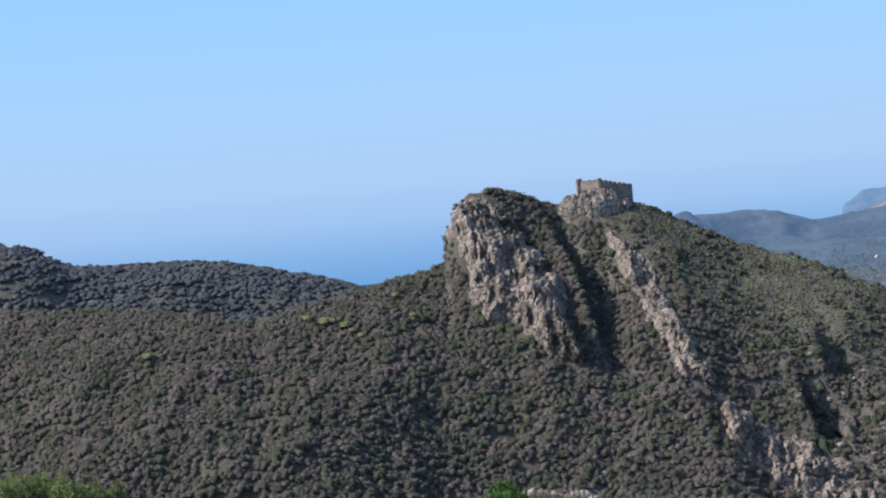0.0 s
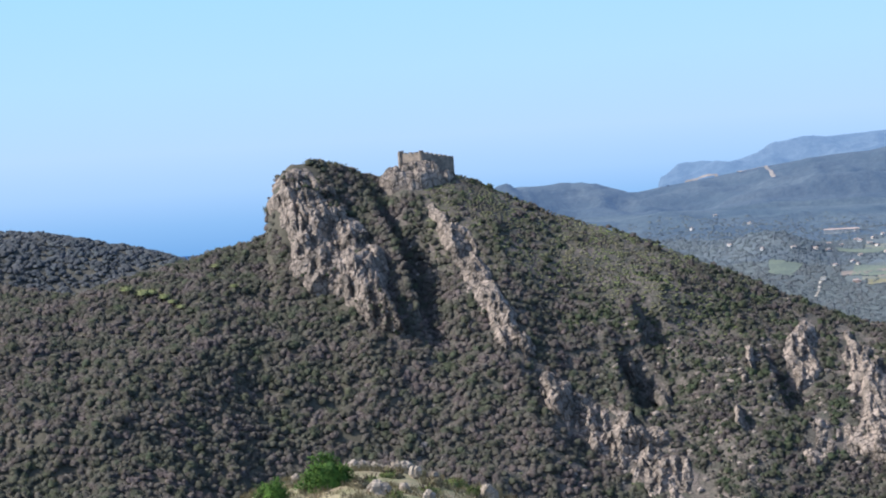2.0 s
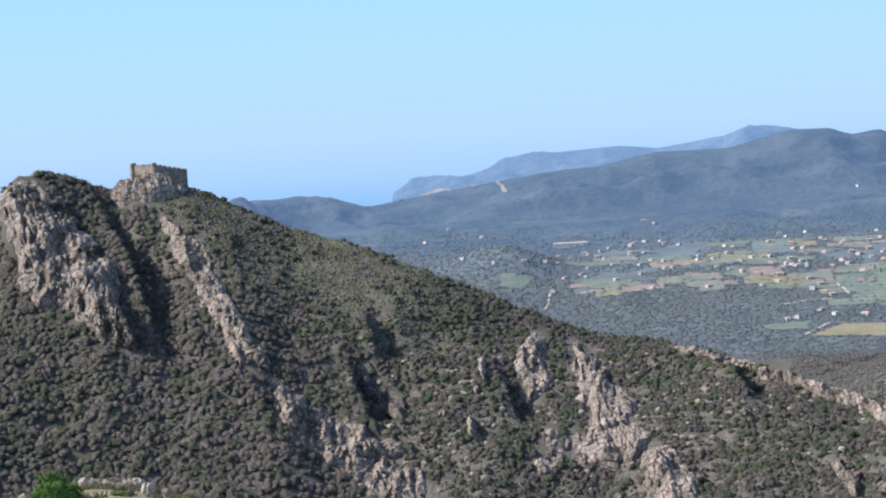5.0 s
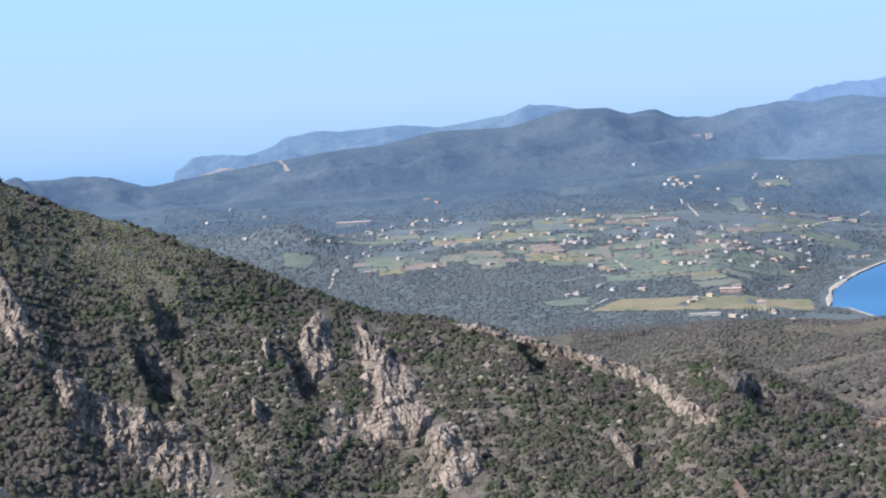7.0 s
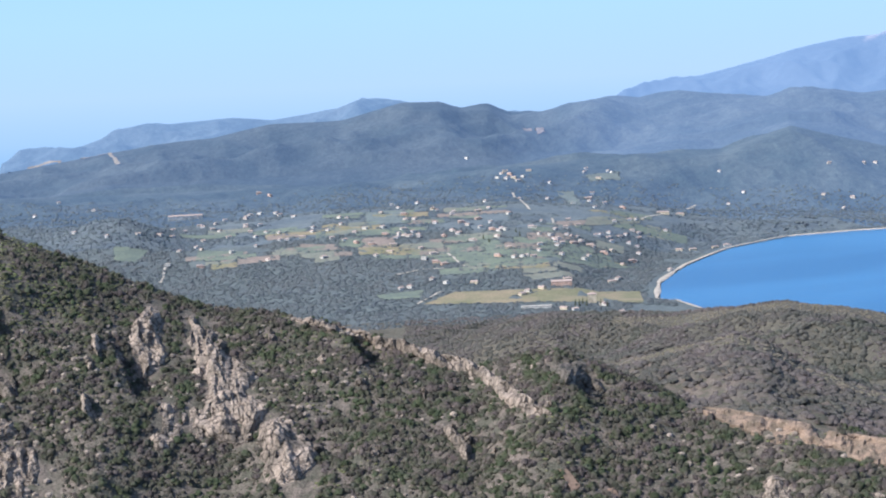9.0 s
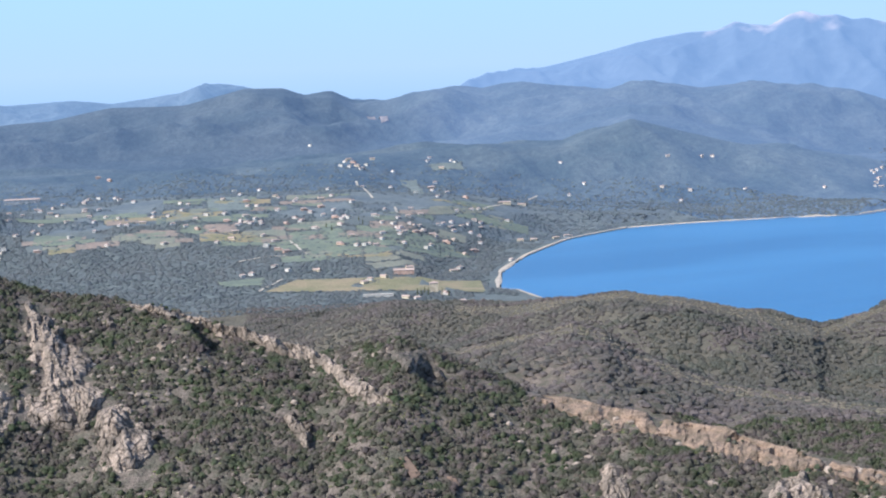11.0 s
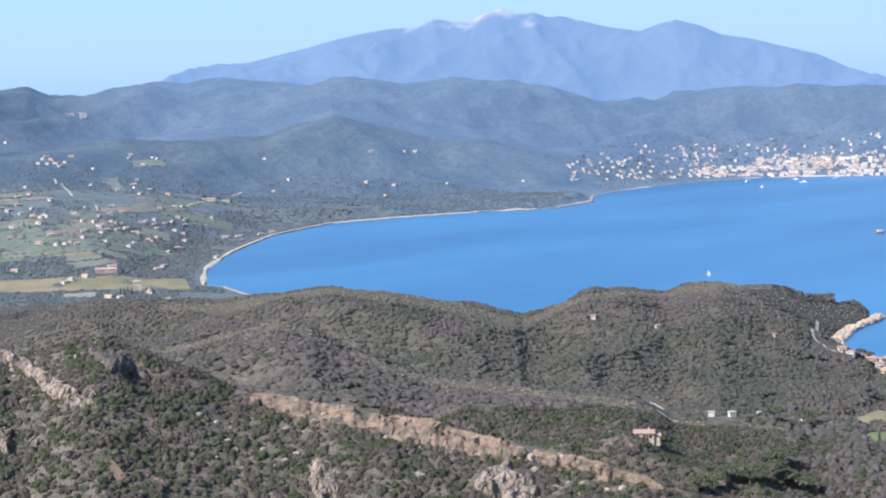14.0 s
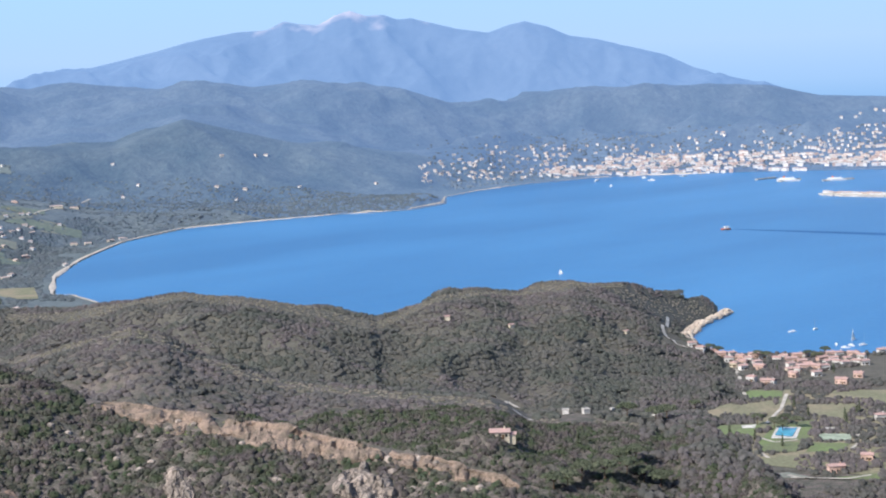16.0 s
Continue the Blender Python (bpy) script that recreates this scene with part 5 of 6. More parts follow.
FIELDS = [
    ("plough", [(22.76, -4.64), (23.80, -4.72), (24.17, -4.97), (22.09, -4.86)], M_SOIL),
    ("pasture", [(22.56, -4.93), (23.92, -4.98), (23.72, -5.21), (22.70, -5.13)], M_HAY),
    ("pasture", [(19.32, -4.67), (20.82, -4.82), (20.50, -5.10), (19.20, -5.00)], M_GRASS),
    ("plough", [(19.52, -5.06), (20.57, -5.09), (20.30, -5.19), (19.51, -5.17)], M_HAY),
    ("pasture", [(23.55, -4.18), (24.88, -4.16), (24.68, -4.40), (23.38, -4.49)], M_HAY),
    ("pasture", [(21.27, -4.19), (23.02, -4.13), (22.90, -4.27), (21.15, -4.33)], M_GRASS),
    ("pasture", [(27.95, -5.26), (31.99, -5.39), (34.01, -6.00), (28.58, -5.97)], M_GRASS),
    ("meadow", [(30.08, -6.09), (31.68, -6.07), (31.86, -6.22), (30.41, -6.27)], M_HAY),
    ("vineyard", [(27.79, -6.52), (33.98, -6.78), (34.11, -7.18), (26.72, -6.90)], M_VINE),
    ("pasture", [(31.62, -5.41), (32.77, -5.46), (32.87, -5.76), (31.42, -5.72)], M_GRASS),
    ("pasture", [(28.64, -4.80), (29.48, -4.89), (29.56, -5.23), (28.43, -5.21)], M_GRASS),
    ("pasture", [(29.77, -4.77), (31.08, -4.85), (31.26, -5.13), (29.94, -5.08)], M_GRASS),
    ("plough", [(31.30, -4.32), (32.32, -4.35), (32.41, -4.51), (31.20, -4.48)], M_SOIL),
    ("pasture", [(32.33, -4.28), (34.09, -4.32), (34.08, -4.53), (32.22, -4.50)], M_HAY),
    ("pasture", [(16.56, -4.35), (17.67, -4.56), (17.27, -4.96), (16.53, -4.82)], M_GRASS),
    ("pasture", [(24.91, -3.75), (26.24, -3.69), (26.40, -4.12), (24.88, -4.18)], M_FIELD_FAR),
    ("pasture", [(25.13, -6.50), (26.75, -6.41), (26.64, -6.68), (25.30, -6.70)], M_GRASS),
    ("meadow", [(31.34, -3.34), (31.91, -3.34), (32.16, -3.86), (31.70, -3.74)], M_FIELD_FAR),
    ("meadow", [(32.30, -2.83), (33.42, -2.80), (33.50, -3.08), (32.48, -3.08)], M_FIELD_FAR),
    ("lawn", [(57.53, -11.12), (58.74, -11.12), (58.70, -11.34), (57.49, -11.40)], M_LAWN),
    ("vineyard", [(55.36, -12.09), (56.96, -11.54), (57.48, -11.67), (56.01, -12.24)], M_VINE),
    ("vineyard", [(57.19, -11.62), (58.49, -11.43), (58.41, -11.86), (56.95, -12.00)], M_VINE),
    ("vineyard", [(59.56, -11.58), (61.11, -11.56), (60.74, -12.13), (59.59, -11.87)], M_VINE),
    ("lawn", [(56.54, -12.26), (58.07, -12.19), (57.78, -12.59), (56.66, -12.56)], M_LAWN),
    ("lawn", [(57.91, -12.63), (59.27, -12.82), (59.17, -13.10), (57.96, -13.11)], M_LAWN),
    ("lawn", [(59.73, -12.82), (60.92, -12.80), (60.64, -13.08), (59.45, -13.10)], M_LAWN),
    ("lawn", [(58.44, -12.22), (59.74, -12.09), (59.54, -12.77), (58.06, -12.70)], M_LAWN),
    ("clearing", [(58.23, -13.87), (58.88, -13.79), (59.80, -14.22), (58.40, -14.47)], M_HAY),
    ("orchard", [(60.17, -14.21), (62.05, -13.74), (62.05, -14.53), (59.42, -14.59)], M_LAWN),
]
OPEN = []
for name, corners, mat in FIELDS:
    _, _, quad = drape(name, corners, mat, LABELS[name], "field", 0.5)
    OPEN.append(quad)
gf = np.random.default_rng(21)
for i in range(90):
    a0, e0 = gf.uniform(19.5, 35), gf.uniform(-5.9, -3.55)
    r_mid = sight([a0], [e0], 1900)[0]
    if r_mid > 2900 or coast(a0, r_mid) < 110 or (r_mid < 2450 and a0 < 27):
        continue
    half, deep, lean = gf.uniform(16, 48) / r_mid * 57.3, gf.uniform(14, 34), gf.uniform(-0.1, 0.1)
    quad = [(a0 + s * half, math.degrees(math.atan((height(a0 + s * half, r_mid + t * deep + s * lean * 40) - EYE) / (r_mid + t * deep + s * lean * 40)))) for s, t in ((-1, 1), (1, 1), (1, -1), (-1, -1))]
    kind, mat = (("pasture", M_GRASS), ("meadow", M_HAY), ("vineyard", M_VINE), ("plough", M_SOIL), ("pasture", M_GRASS))[i % 5]
    OPEN.append(drape(kind, quad, mat, LABELS[kind], "field", 0.45, 5)[2])
ROADS = [
    [(26.50, -6.86), (26.92, -6.70), (27.31, -6.51)],
    [(27.58, -5.20), (27.85, -5.42), (28.14, -5.70)],
    [(29.88, -3.36), (30.20, -3.66), (30.42, -3.92)],
    [(31.15, -4.26), (31.25, -4.47)],
    [(25.83, -5.88), (26.69, -5.74), (27.45, -5.76)],
    [(58.88, -13.89), (59.25, -14.01), (59.93, -14.16), (60.82, -14.00), (61.59, -13.83)],
    [(59.99, -14.18), (59.43, -14.52), (58.96, -14.83)],
    [(58.87, -11.23), (58.68, -11.71), (58.19, -12.19)],
    [(55.00, -8.67), (54.81, -9.01), (54.91, -9.29), (55.23, -9.48), (55.62, -9.73)],
    [(49.65, -11.63), (49.97, -11.85), (50.35, -12.02)],
    [(49.05, -11.20), (49.47, -11.33), (49.90, -11.56)],
    [(57.49, -11.27), (57.39, -10.99), (57.32, -10.62), (57.17, -10.43)],
    [(57.84, -12.65), (58.44, -12.80), (59.22, -12.75)],
    [(57.91, -13.11), (58.24, -13.33)],
    [(61.20, -12.26), (61.14, -12.68)],
    [(60.97, -12.99), (61.20, -12.80)],
    [(35.94, -3.99), (35.02, -4.18), (34.11, -4.37)],
    [(18.19, -5.12), (18.09, -5.49), (17.97, -5.71)],
]
for pts in ROADS:
    a, e = np.array(pts).T
    rr = sight(a, e, 985.0 if a[0] > 57 else 600.0)
    ribbon("road", a, rr, 1.8 + rr / 1400, M_PATH, "pale unpaved country road", "road", 0.7)
for corners, mat, name, label, lift in (([(58.52, -12.30), (59.33, -12.31), (59.16, -12.70), (58.33, -12.69)], M_DECK, "pool_deck", "white paving round a swimming pool", 0.6), ([(58.61, -12.35), (59.20, -12.37), (59.03, -12.63), (58.46, -12.61)], M_POOL, "swimming_pool", "turquoise swimming pool in a garden", 1.0),
                                        ([(59.90, -12.53), (60.96, -12.53), (60.94, -12.72), (59.84, -12.73)], M_COURT, "tennis_court", "pale green tennis court in a garden", 0.6), ([(60.03, -12.31), (60.43, -12.30), (60.51, -12.41), (59.96, -12.42)], M_DECK, "terrace", "pale paved terrace in a garden", 0.6), ([(57.36, -12.28), (57.85, -12.23), (57.81, -12.37), (57.40, -12.36)], M_DECK, "terrace", "pale paved terrace in a garden", 0.6)):
    OPEN.append(drape(name, corners, mat, label, "garden", lift, 2)[2])
sr = np.concatenate([np.linspace(1990, 2300, 40), np.linspace(2310, 3780, 120)])
ribbon("beach", SHORE_AZ(sr) - 3.0 / sr * 57.3, sr, np.concatenate([6 + 3 * np.sin(np.linspace(0, 17, 300)), np.linspace(6, 4, 200), 3.6 + 1.6 * np.sin(np.linspace(0, 20, 460))]), M_SAND, "narrow pale sandy beach round the bay", "beach", 0.5)
a, e = np.array([(13.38, -1.71), (14.05, -1.60), (15.00, -1.46), (15.86, -1.40), (16.62, -1.27), (16.89, -1.65)]).T
ribbon("firebreak", a, sight(a, e - 0.04, 3000), 9, material("bare earth track", (0.30, 0.28, 0.28), scale=0.02), "pale track along a distant ridge", "track", 2.0)
M_EARTH = material("red earth", (0.24, 0.165, 0.125), second=(0.19, 0.14, 0.11), scale=0.2, fine=6, bump=0.2)
for corners in ([(30.98, -12.65), (31.29, -12.63), (31.72, -13.28), (31.42, -13.30)], [(32.60, -13.28), (32.83, -13.26), (33.05, -13.75), (32.81, -13.77)]):
    drape("bare_earth", corners, M_EARTH, "bare reddish earth on the scrubby slope", "soil", 0.9, 6, 400.0)
M_SCAR = material("quarried slope", (0.26, 0.25, 0.29), second=(0.18, 0.19, 0.24), scale=0.01, fine=8)
drape("quarry", [(30.30, -1.20), (30.58, -1.22), (31.05, -1.42), (30.80, -1.42)], M_SCAR, "pale quarry scar on a hazy hill", "quarry", 3.0, r0=3300)


# ---- houses ----
def wall_material(name, base):
    return material(name, base, rough=0.85, scale=0.2, fine=6)


WALLS = [wall_material("white plaster", (0.66, 0.64, 0.61)), wall_material("cream plaster", (0.66, 0.58, 0.45)), wall_material("rose plaster", (0.60, 0.42, 0.35)), wall_material("ochre plaster", (0.62, 0.46, 0.26))]
M_TILE = material("terracotta tiles", (0.46, 0.30, 0.27), second=(0.38, 0.27, 0.25), scale=0.3, fine=8, bump=0.05)
M_FLAT = material("pale flat roof", (0.55, 0.52, 0.48), scale=0.3)
M_PANE = material("dark window glass", (0.03, 0.035, 0.04), rough=0.1, spec=0.6, scale=1.0)
M_DOORW = material("door wood", (0.16, 0.10, 0.06), scale=2.0)


def box(bm, x0, x1, y0, y1, z0, z1):
    v = [bm.verts.new(p) for p in ((x0, y0, z0), (x1, y0, z0), (x1, y1, z0), (x0, y1, z0), (x0, y0, z1), (x1, y0, z1), (x1, y1, z1), (x0, y1, z1))]
    for q in ((3, 2, 1, 0), (4, 5, 6, 7), (0, 1, 5, 4), (1, 2, 6, 5), (2, 3, 7, 6), (3, 0, 4, 7)):
        bm.faces.new([v[i] for i in q])


def gable(bm, x0, x1, y0, y1, z, rise, over=0.5, hip=0.0):
    """A pitched roof with overhanging eaves; hip: how far the ridge stops short of the ends."""
    x0, x1, y0, y1 = x0 - over, x1 + over, y0 - over, y1 + over
    ym = (y0 + y1) / 2
    lo = [bm.verts.new(p) for p in ((x0, y0, z - 0.15), (x1, y0, z - 0.15), (x1, y1, z - 0.15), (x0, y1, z - 0.15))]
    up = [bm.verts.new(p) for p in ((x0, y0, z + 0.1), (x1, y0, z + 0.1), (x1, y1, z + 0.1), (x0, y1, z + 0.1))]
    a, b = bm.verts.new((x0 + hip, ym, z + rise)), bm.verts.new((x1 - hip, ym, z + rise))
    for f in ((lo[3], lo[2], lo[1], lo[0]), (up[0], up[1], b, a), (up[2], up[3], a, b), (up[1], up[2], b), (up[3], up[0], a)):
        bm.faces.new(f)
    for i in range(4):
        j = (i + 1) % 4
        bm.faces.new((lo[i], lo[j], up[j], up[i]))


WINDOW = bpy.data.meshes.new("window")
bm = bmesh.new()
box(bm, -0.5, 0.5, -0.06, 0.06, -0.7, 0.7)
bm.to_mesh(WINDOW)
bm.free()
WINDOW.materials.append(M_PANE)


def house(w, d, h, wall, roof="gable", windows=0, wing=0.0, label="", chimney=True, sink=2.5):
    """A house at the origin, its front towards -y."""
    ob = new("house")
    tagged(ob, label, "house")
    bm = bmesh.new()
    box(bm, -w / 2, w / 2, -d / 2, d / 2, -sink, h)
    part("wall", bm, wall, ob)
    bm = bmesh.new()
    if roof == "flat":
        box(bm, -w / 2 - 0.2, w / 2 + 0.2, -d / 2 - 0.2, d / 2 + 0.2, h, h + 0.5)
        part("roof", bm, M_FLAT, ob)
    else:
        gable(bm, -w / 2, w / 2, -d / 2, d / 2, h, d * 0.22, hip=d * 0.5 if roof == "hip" else 0)
        part("roof", bm, M_TILE, ob)
    if wing:
        bm = bmesh.new()
        box(bm, w / 2 - 0.2, w / 2 + wing, -d * 0.35, d * 0.35, -sink, h * 0.62)
        part("wing", bm, wall, ob)
        bm = bmesh.new()
        gable(bm, w / 2 + 0.25, w / 2 + wing, -d * 0.35, d * 0.35, h * 0.62, d * 0.15)
        part("wing_roof", bm, M_TILE, ob)
    if chimney and roof != "flat":
        bm = bmesh.new()
        box(bm, w * 0.2, w * 0.2 + 0.7, -0.4, 0.4, h, h + d * 0.22 + 0.8)
        part("chimney", bm, wall, ob)
    floors = max(1, int(h // 2.9))
    for i in range(windows):
        for k in range(floors):
            p = new("window", WINDOW)
            p.parent = ob
            p.location = (-w / 2 + w * (i + 0.5) / windows, -d / 2 - 0.03, 1.6 + 2.9 * k)
    if windows:
        bm = bmesh.new()
        box(bm, w * 0.5 / windows - 0.55, w * 0.5 / windows + 0.55, -d / 2 - 0.05, -d / 2 + 0.05, 0, 2.1)
        part("door", bm, M_DOORW, ob)
    return ob


def settle(ob, az, r, turn, copy=True, lift=0.0):
    p = xyz(np.array([az]), np.array([r]))[0]
    m = pose(p[0], p[1], max(p[2], 0.6) + lift, 0, 0, turn)
    if copy:
        return copy_thing(ob, m)
    ob.matrix_world = m
    return ob


STEADS = []


def street(kinds, places, group, spread=70.0, seed=1, most=999, rest=""):
    """Places houses of several kinds, the first of each kind being the one that was built; those past a number are joined."""
    rnd, used, far = random.Random(seed), set(), []
    for az, r in places:
        STEADS.append((az, r))
        k = rnd.randrange(len(kinds))
        turn = -az + rnd.uniform(-spread, spread)
        if most <= 0 and k in used:
            far.append((k, az, r, turn))
            continue
        ob = settle(kinds[k], az, r, turn, k in used)
        used.add(k)
        most -= 1
        tagged(ob, group=group)
    if far:
        mats, bm = [], bmesh.new()
        for k, az, r, turn in far:
            p = xyz(np.array([az]), np.array([r]))[0]
            m = pose(p[0], p[1], max(p[2], 0.6), 0, 0, turn)
            for c in kinds[k].children:
                n0, f0 = len(bm.verts), len(bm.faces)
                bm.from_mesh(c.data)
                bm.verts.ensure_lookup_table()
                bm.faces.ensure_lookup_table()
                for v in bm.verts[n0:]:
                    v.co = m @ v.co
                if c.data.materials[0] not in mats:
                    mats.append(c.data.materials[0])
                for f in bm.faces[f0:]:
                    f.material_index = mats.index(c.data.materials[0])
        me = bpy.data.meshes.new("far_houses")
        bm.to_mesh(me)
        bm.free()
        for m in mats:
            me.materials.append(m)
        tagged(new("far_houses", me), rest, "houses", kind="stuff")


# Far roofs get a paler, greyer tile: haze put into the colour.
M_TILE_NEAR, M_TILE = M_TILE, material("haze-paled terracotta", (0.48, 0.38, 0.35), second=(0.42, 0.33, 0.30), scale=0.1)
farm = [house(8.5, 5.5, 3.2, WALLS[0], "gable", 0, 4, "white farmhouse with a terracotta roof on the plain"), house(7, 5.5, 3.4, WALLS[0], "hip", 0, 0, "small white house with a tiled roof"),
        house(10, 5.5, 3, WALLS[1], "gable", 0, 0, "long cream farmhouse among trees"), house(7.5, 6, 3.6, WALLS[0], "flat", 0, 0, "white flat-roofed house on the plain"), house(8, 5.5, 3.2, WALLS[2], "gable", 0, 3, "rose house with a terracotta roof")]
spots = np.array([(14.91, -2.81), (16.00, -3.15), (21.40, -2.87), (21.77, -2.97), (21.07, -3.61), (21.41, -3.59), (24.05, -3.85), (25.83, -3.52), (26.19, -3.86), (26.56, -4.03), (25.48, -4.25), (25.53, -4.48), (26.16, -4.35), (26.19, -4.56), (24.56, -4.71), (23.44, -5.16), (22.78, -4.43), (20.42, -4.80), (18.29, -5.09), (19.32, -5.20), (18.69, -4.66), (21.60, -5.12), (28.40, -2.09), (33.23, -2.79), (32.76, -2.95), (31.89, -3.75), (32.36, -3.62), (33.51, -3.98), (28.69, -3.86), (29.72, -3.99), (28.67, -4.13), (26.38, -4.59), (27.18, -3.72), (28.10, -4.21), (28.75, -4.40), (29.13, -4.49), (29.30, -4.75), (29.60, -4.53), (30.45, -4.48), (30.71, -4.72)] + [(31.09, -4.78), (31.27, -4.98), (31.82, -5.08), (32.11, -5.02), (32.38, -5.18), (29.66, -5.14), (28.45, -4.83), (27.80, -4.48), (27.51, -4.65), (26.66, -4.57), (25.79, -4.84), (26.73, -5.02), (25.68, -5.08), (25.20, -5.18), (26.81, -5.37), (27.18, -5.48), (27.46, -5.59), (27.10, -5.20), (29.27, -5.40), (29.83, -5.47), (30.11, -5.45), (32.83, -5.44), (33.11, -5.40), (32.17, -5.64), (33.46, -5.88), (33.75, -5.76), (35.02, -6.13), (35.33, -5.46), (35.78, -5.46), (36.52, -5.41), (36.88, -5.37), (33.26, -6.34), (33.07, -6.43), (31.58, -6.27), (30.72, -6.55), (30.24, -6.62), (30.05, -6.71), (28.47, -6.25), (27.52, -6.22), (27.05, -6.08), (26.28, -6.29), (25.99, -6.36), (31.44, -7.26), (31.81, -7.31), (32.75, -7.16), (32.73, -7.54), (33.35, -7.47), (33.67, -7.52), (34.13, -7.55)] + [(29.40, -2.77), (29.54, -2.65), (29.68, -2.82), (29.80, -2.68), (29.93, -2.80), (30.06, -2.90), (29.66, -2.56), (30.25, -2.78), (30.45, -2.60), (24.88, -4.26), (25.07, -4.80)])
street(farm, list(zip(spots[:, 0], sight(spots[:, 0], spots[:, 1] - 0.03, 1700))), "farmhouses on the plain", seed=3)
BIG = [(31.38, -6.48, 26, 9, 6, 0), (30.50, -7.21, 36, 7, 3, 1), (32.38, -7.11, 10, 9, 11, 2), (18.95, -3.61, 60, 9, 6, 3), (34.83, -4.25, 22, 6, 4, 4), (35.40, -4.20, 15, 6, 4.5, 4)]
KINDS = {0: (WALLS[2], "gable", "large rose house with a red tiled roof"), 1: (WALLS[0], "flat", "long low white shed on the plain"), 2: (WALLS[1], "hip", "tall cream stone tower house"), 3: (WALLS[0], "gable", "long pale terraced row on the hill foot"), 4: (WALLS[1], "hip", "long cream hotel building among trees")}
for a, e, w, d, h, k in BIG:
    wall, roof, label = KINDS[int(k)]
    settle(house(w, d, h, wall, roof, 0, 0, label, False), a, sight([a], [e], 1700)[0], -a, False)

# Wall colours for far houses, paled and greyed to carry the haze.
far_white, far_cream, far_rose = wall_material("haze-paled white walls", (0.70, 0.69, 0.69)), wall_material("haze-paled cream walls", (0.62, 0.57, 0.53)), wall_material("haze-paled rose walls", (0.56, 0.44, 0.41))
# random farmsteads in the thinner parts
g = np.random.default_rng(11)
extra = []
for (a0, e0, a1, e1), n in (((19, -3.5, 34, -4.7), 70), ((30, -4.7, 35.0, -5.6), 30), ((36, -3.5, 47, -4.4), 7), ((46.8, -3.25, 51.5, -3.95), 90), ((47.6, -2.8, 52, -3.3), 22), ((29, -2.6, 42, -3.2), 8), ((14, -3.2, 19, -4.2), 8), ((53.5, -2.6, 64, -3.4), 80), ((50, -2.9, 64, -3.6), 150), ((60.3, -2.0, 64, -3.3), 70)):
    a, e = g.uniform(a0, a1, n), g.uniform(e1, e0, n)
    rr = sight(a, e, 1900)
    extra += [(x, y) for x, y in zip(a, rr) if y < 4300 and coast(x, y) > 14]
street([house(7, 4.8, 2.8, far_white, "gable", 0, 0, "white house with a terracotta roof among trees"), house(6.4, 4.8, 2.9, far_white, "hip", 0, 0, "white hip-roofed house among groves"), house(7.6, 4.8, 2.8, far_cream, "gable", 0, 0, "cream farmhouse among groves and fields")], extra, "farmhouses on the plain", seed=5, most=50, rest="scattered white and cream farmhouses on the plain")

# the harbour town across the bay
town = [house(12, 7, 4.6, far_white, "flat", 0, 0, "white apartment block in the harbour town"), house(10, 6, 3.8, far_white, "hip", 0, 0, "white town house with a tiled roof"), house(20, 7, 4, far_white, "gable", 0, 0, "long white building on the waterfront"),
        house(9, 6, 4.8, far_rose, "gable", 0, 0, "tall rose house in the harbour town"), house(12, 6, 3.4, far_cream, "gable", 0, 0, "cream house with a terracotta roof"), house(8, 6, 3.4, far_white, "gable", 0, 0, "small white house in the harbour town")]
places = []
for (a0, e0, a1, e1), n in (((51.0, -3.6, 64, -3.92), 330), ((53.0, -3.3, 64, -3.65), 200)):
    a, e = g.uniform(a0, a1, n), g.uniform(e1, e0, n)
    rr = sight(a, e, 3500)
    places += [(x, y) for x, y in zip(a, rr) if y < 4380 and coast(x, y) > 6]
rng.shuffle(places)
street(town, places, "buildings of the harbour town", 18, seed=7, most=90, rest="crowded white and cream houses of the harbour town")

# the village at the near beach
M_TILE = M_TILE_NEAR
v_walls = [(6.6, 5, 3.9, 0, "gable", "white village house with a terracotta roof"), (7, 5, 4.0, 2, "gable", "rose village house with a terracotta roof"), (6.4, 5.4, 3.9, 1, "hip", "cream village house with a hipped tile roof"),
           (7, 5, 4.2, 0, "hip", "white village house by the beach"), (9.5, 5.2, 4.2, 2, "gable", "large rose terrace with tiled roofs")]
village = [house(w, d, h, WALLS[k], roof, 3, 0, label) for w, d, h, k, roof, label in v_walls]
spots = np.array([(56.99, -10.15), (57.17, -10.34), (57.64, -10.16), (57.92, -10.31), (58.57, -10.16), (59.25, -10.07), (59.49, -10.07), (59.02, -10.35), (59.21, -10.53), (59.11, -10.68), (59.58, -10.35), (59.85, -10.44), (60.12, -10.44), (59.85, -10.62), (60.31, -10.01), (60.58, -10.01), (60.86, -10.16), (61.13, -10.25), (61.31, -10.06), (61.40, -10.25), (61.94, -9.70), (57.72, -10.82), (58.18, -10.90), (57.45, -10.43), (58.37, -10.93), (60.67, -10.89), (61.21, -10.67), (60.49, -10.25), (58.11, -10.07), (56.71, -10.00), (56.53, -9.87), (56.06, -9.77), (55.78, -9.62), (57.36, -10.10), (57.83, -10.03), (58.84, -10.09), (59.03, -10.20), (59.39, -10.25), (60.04, -10.16), (60.22, -10.25), (57.09, -10.00), (57.45, -10.25), (58.01, -10.44), (58.99, -10.53), (59.39, -10.44), (60.40, -10.16), (60.76, -10.31), (61.04, -10.01), (61.46, -13.34), (60.45, -13.72), (61.90, -12.05)])
rr = sight(spots[:, 0], spots[:, 1], 985)
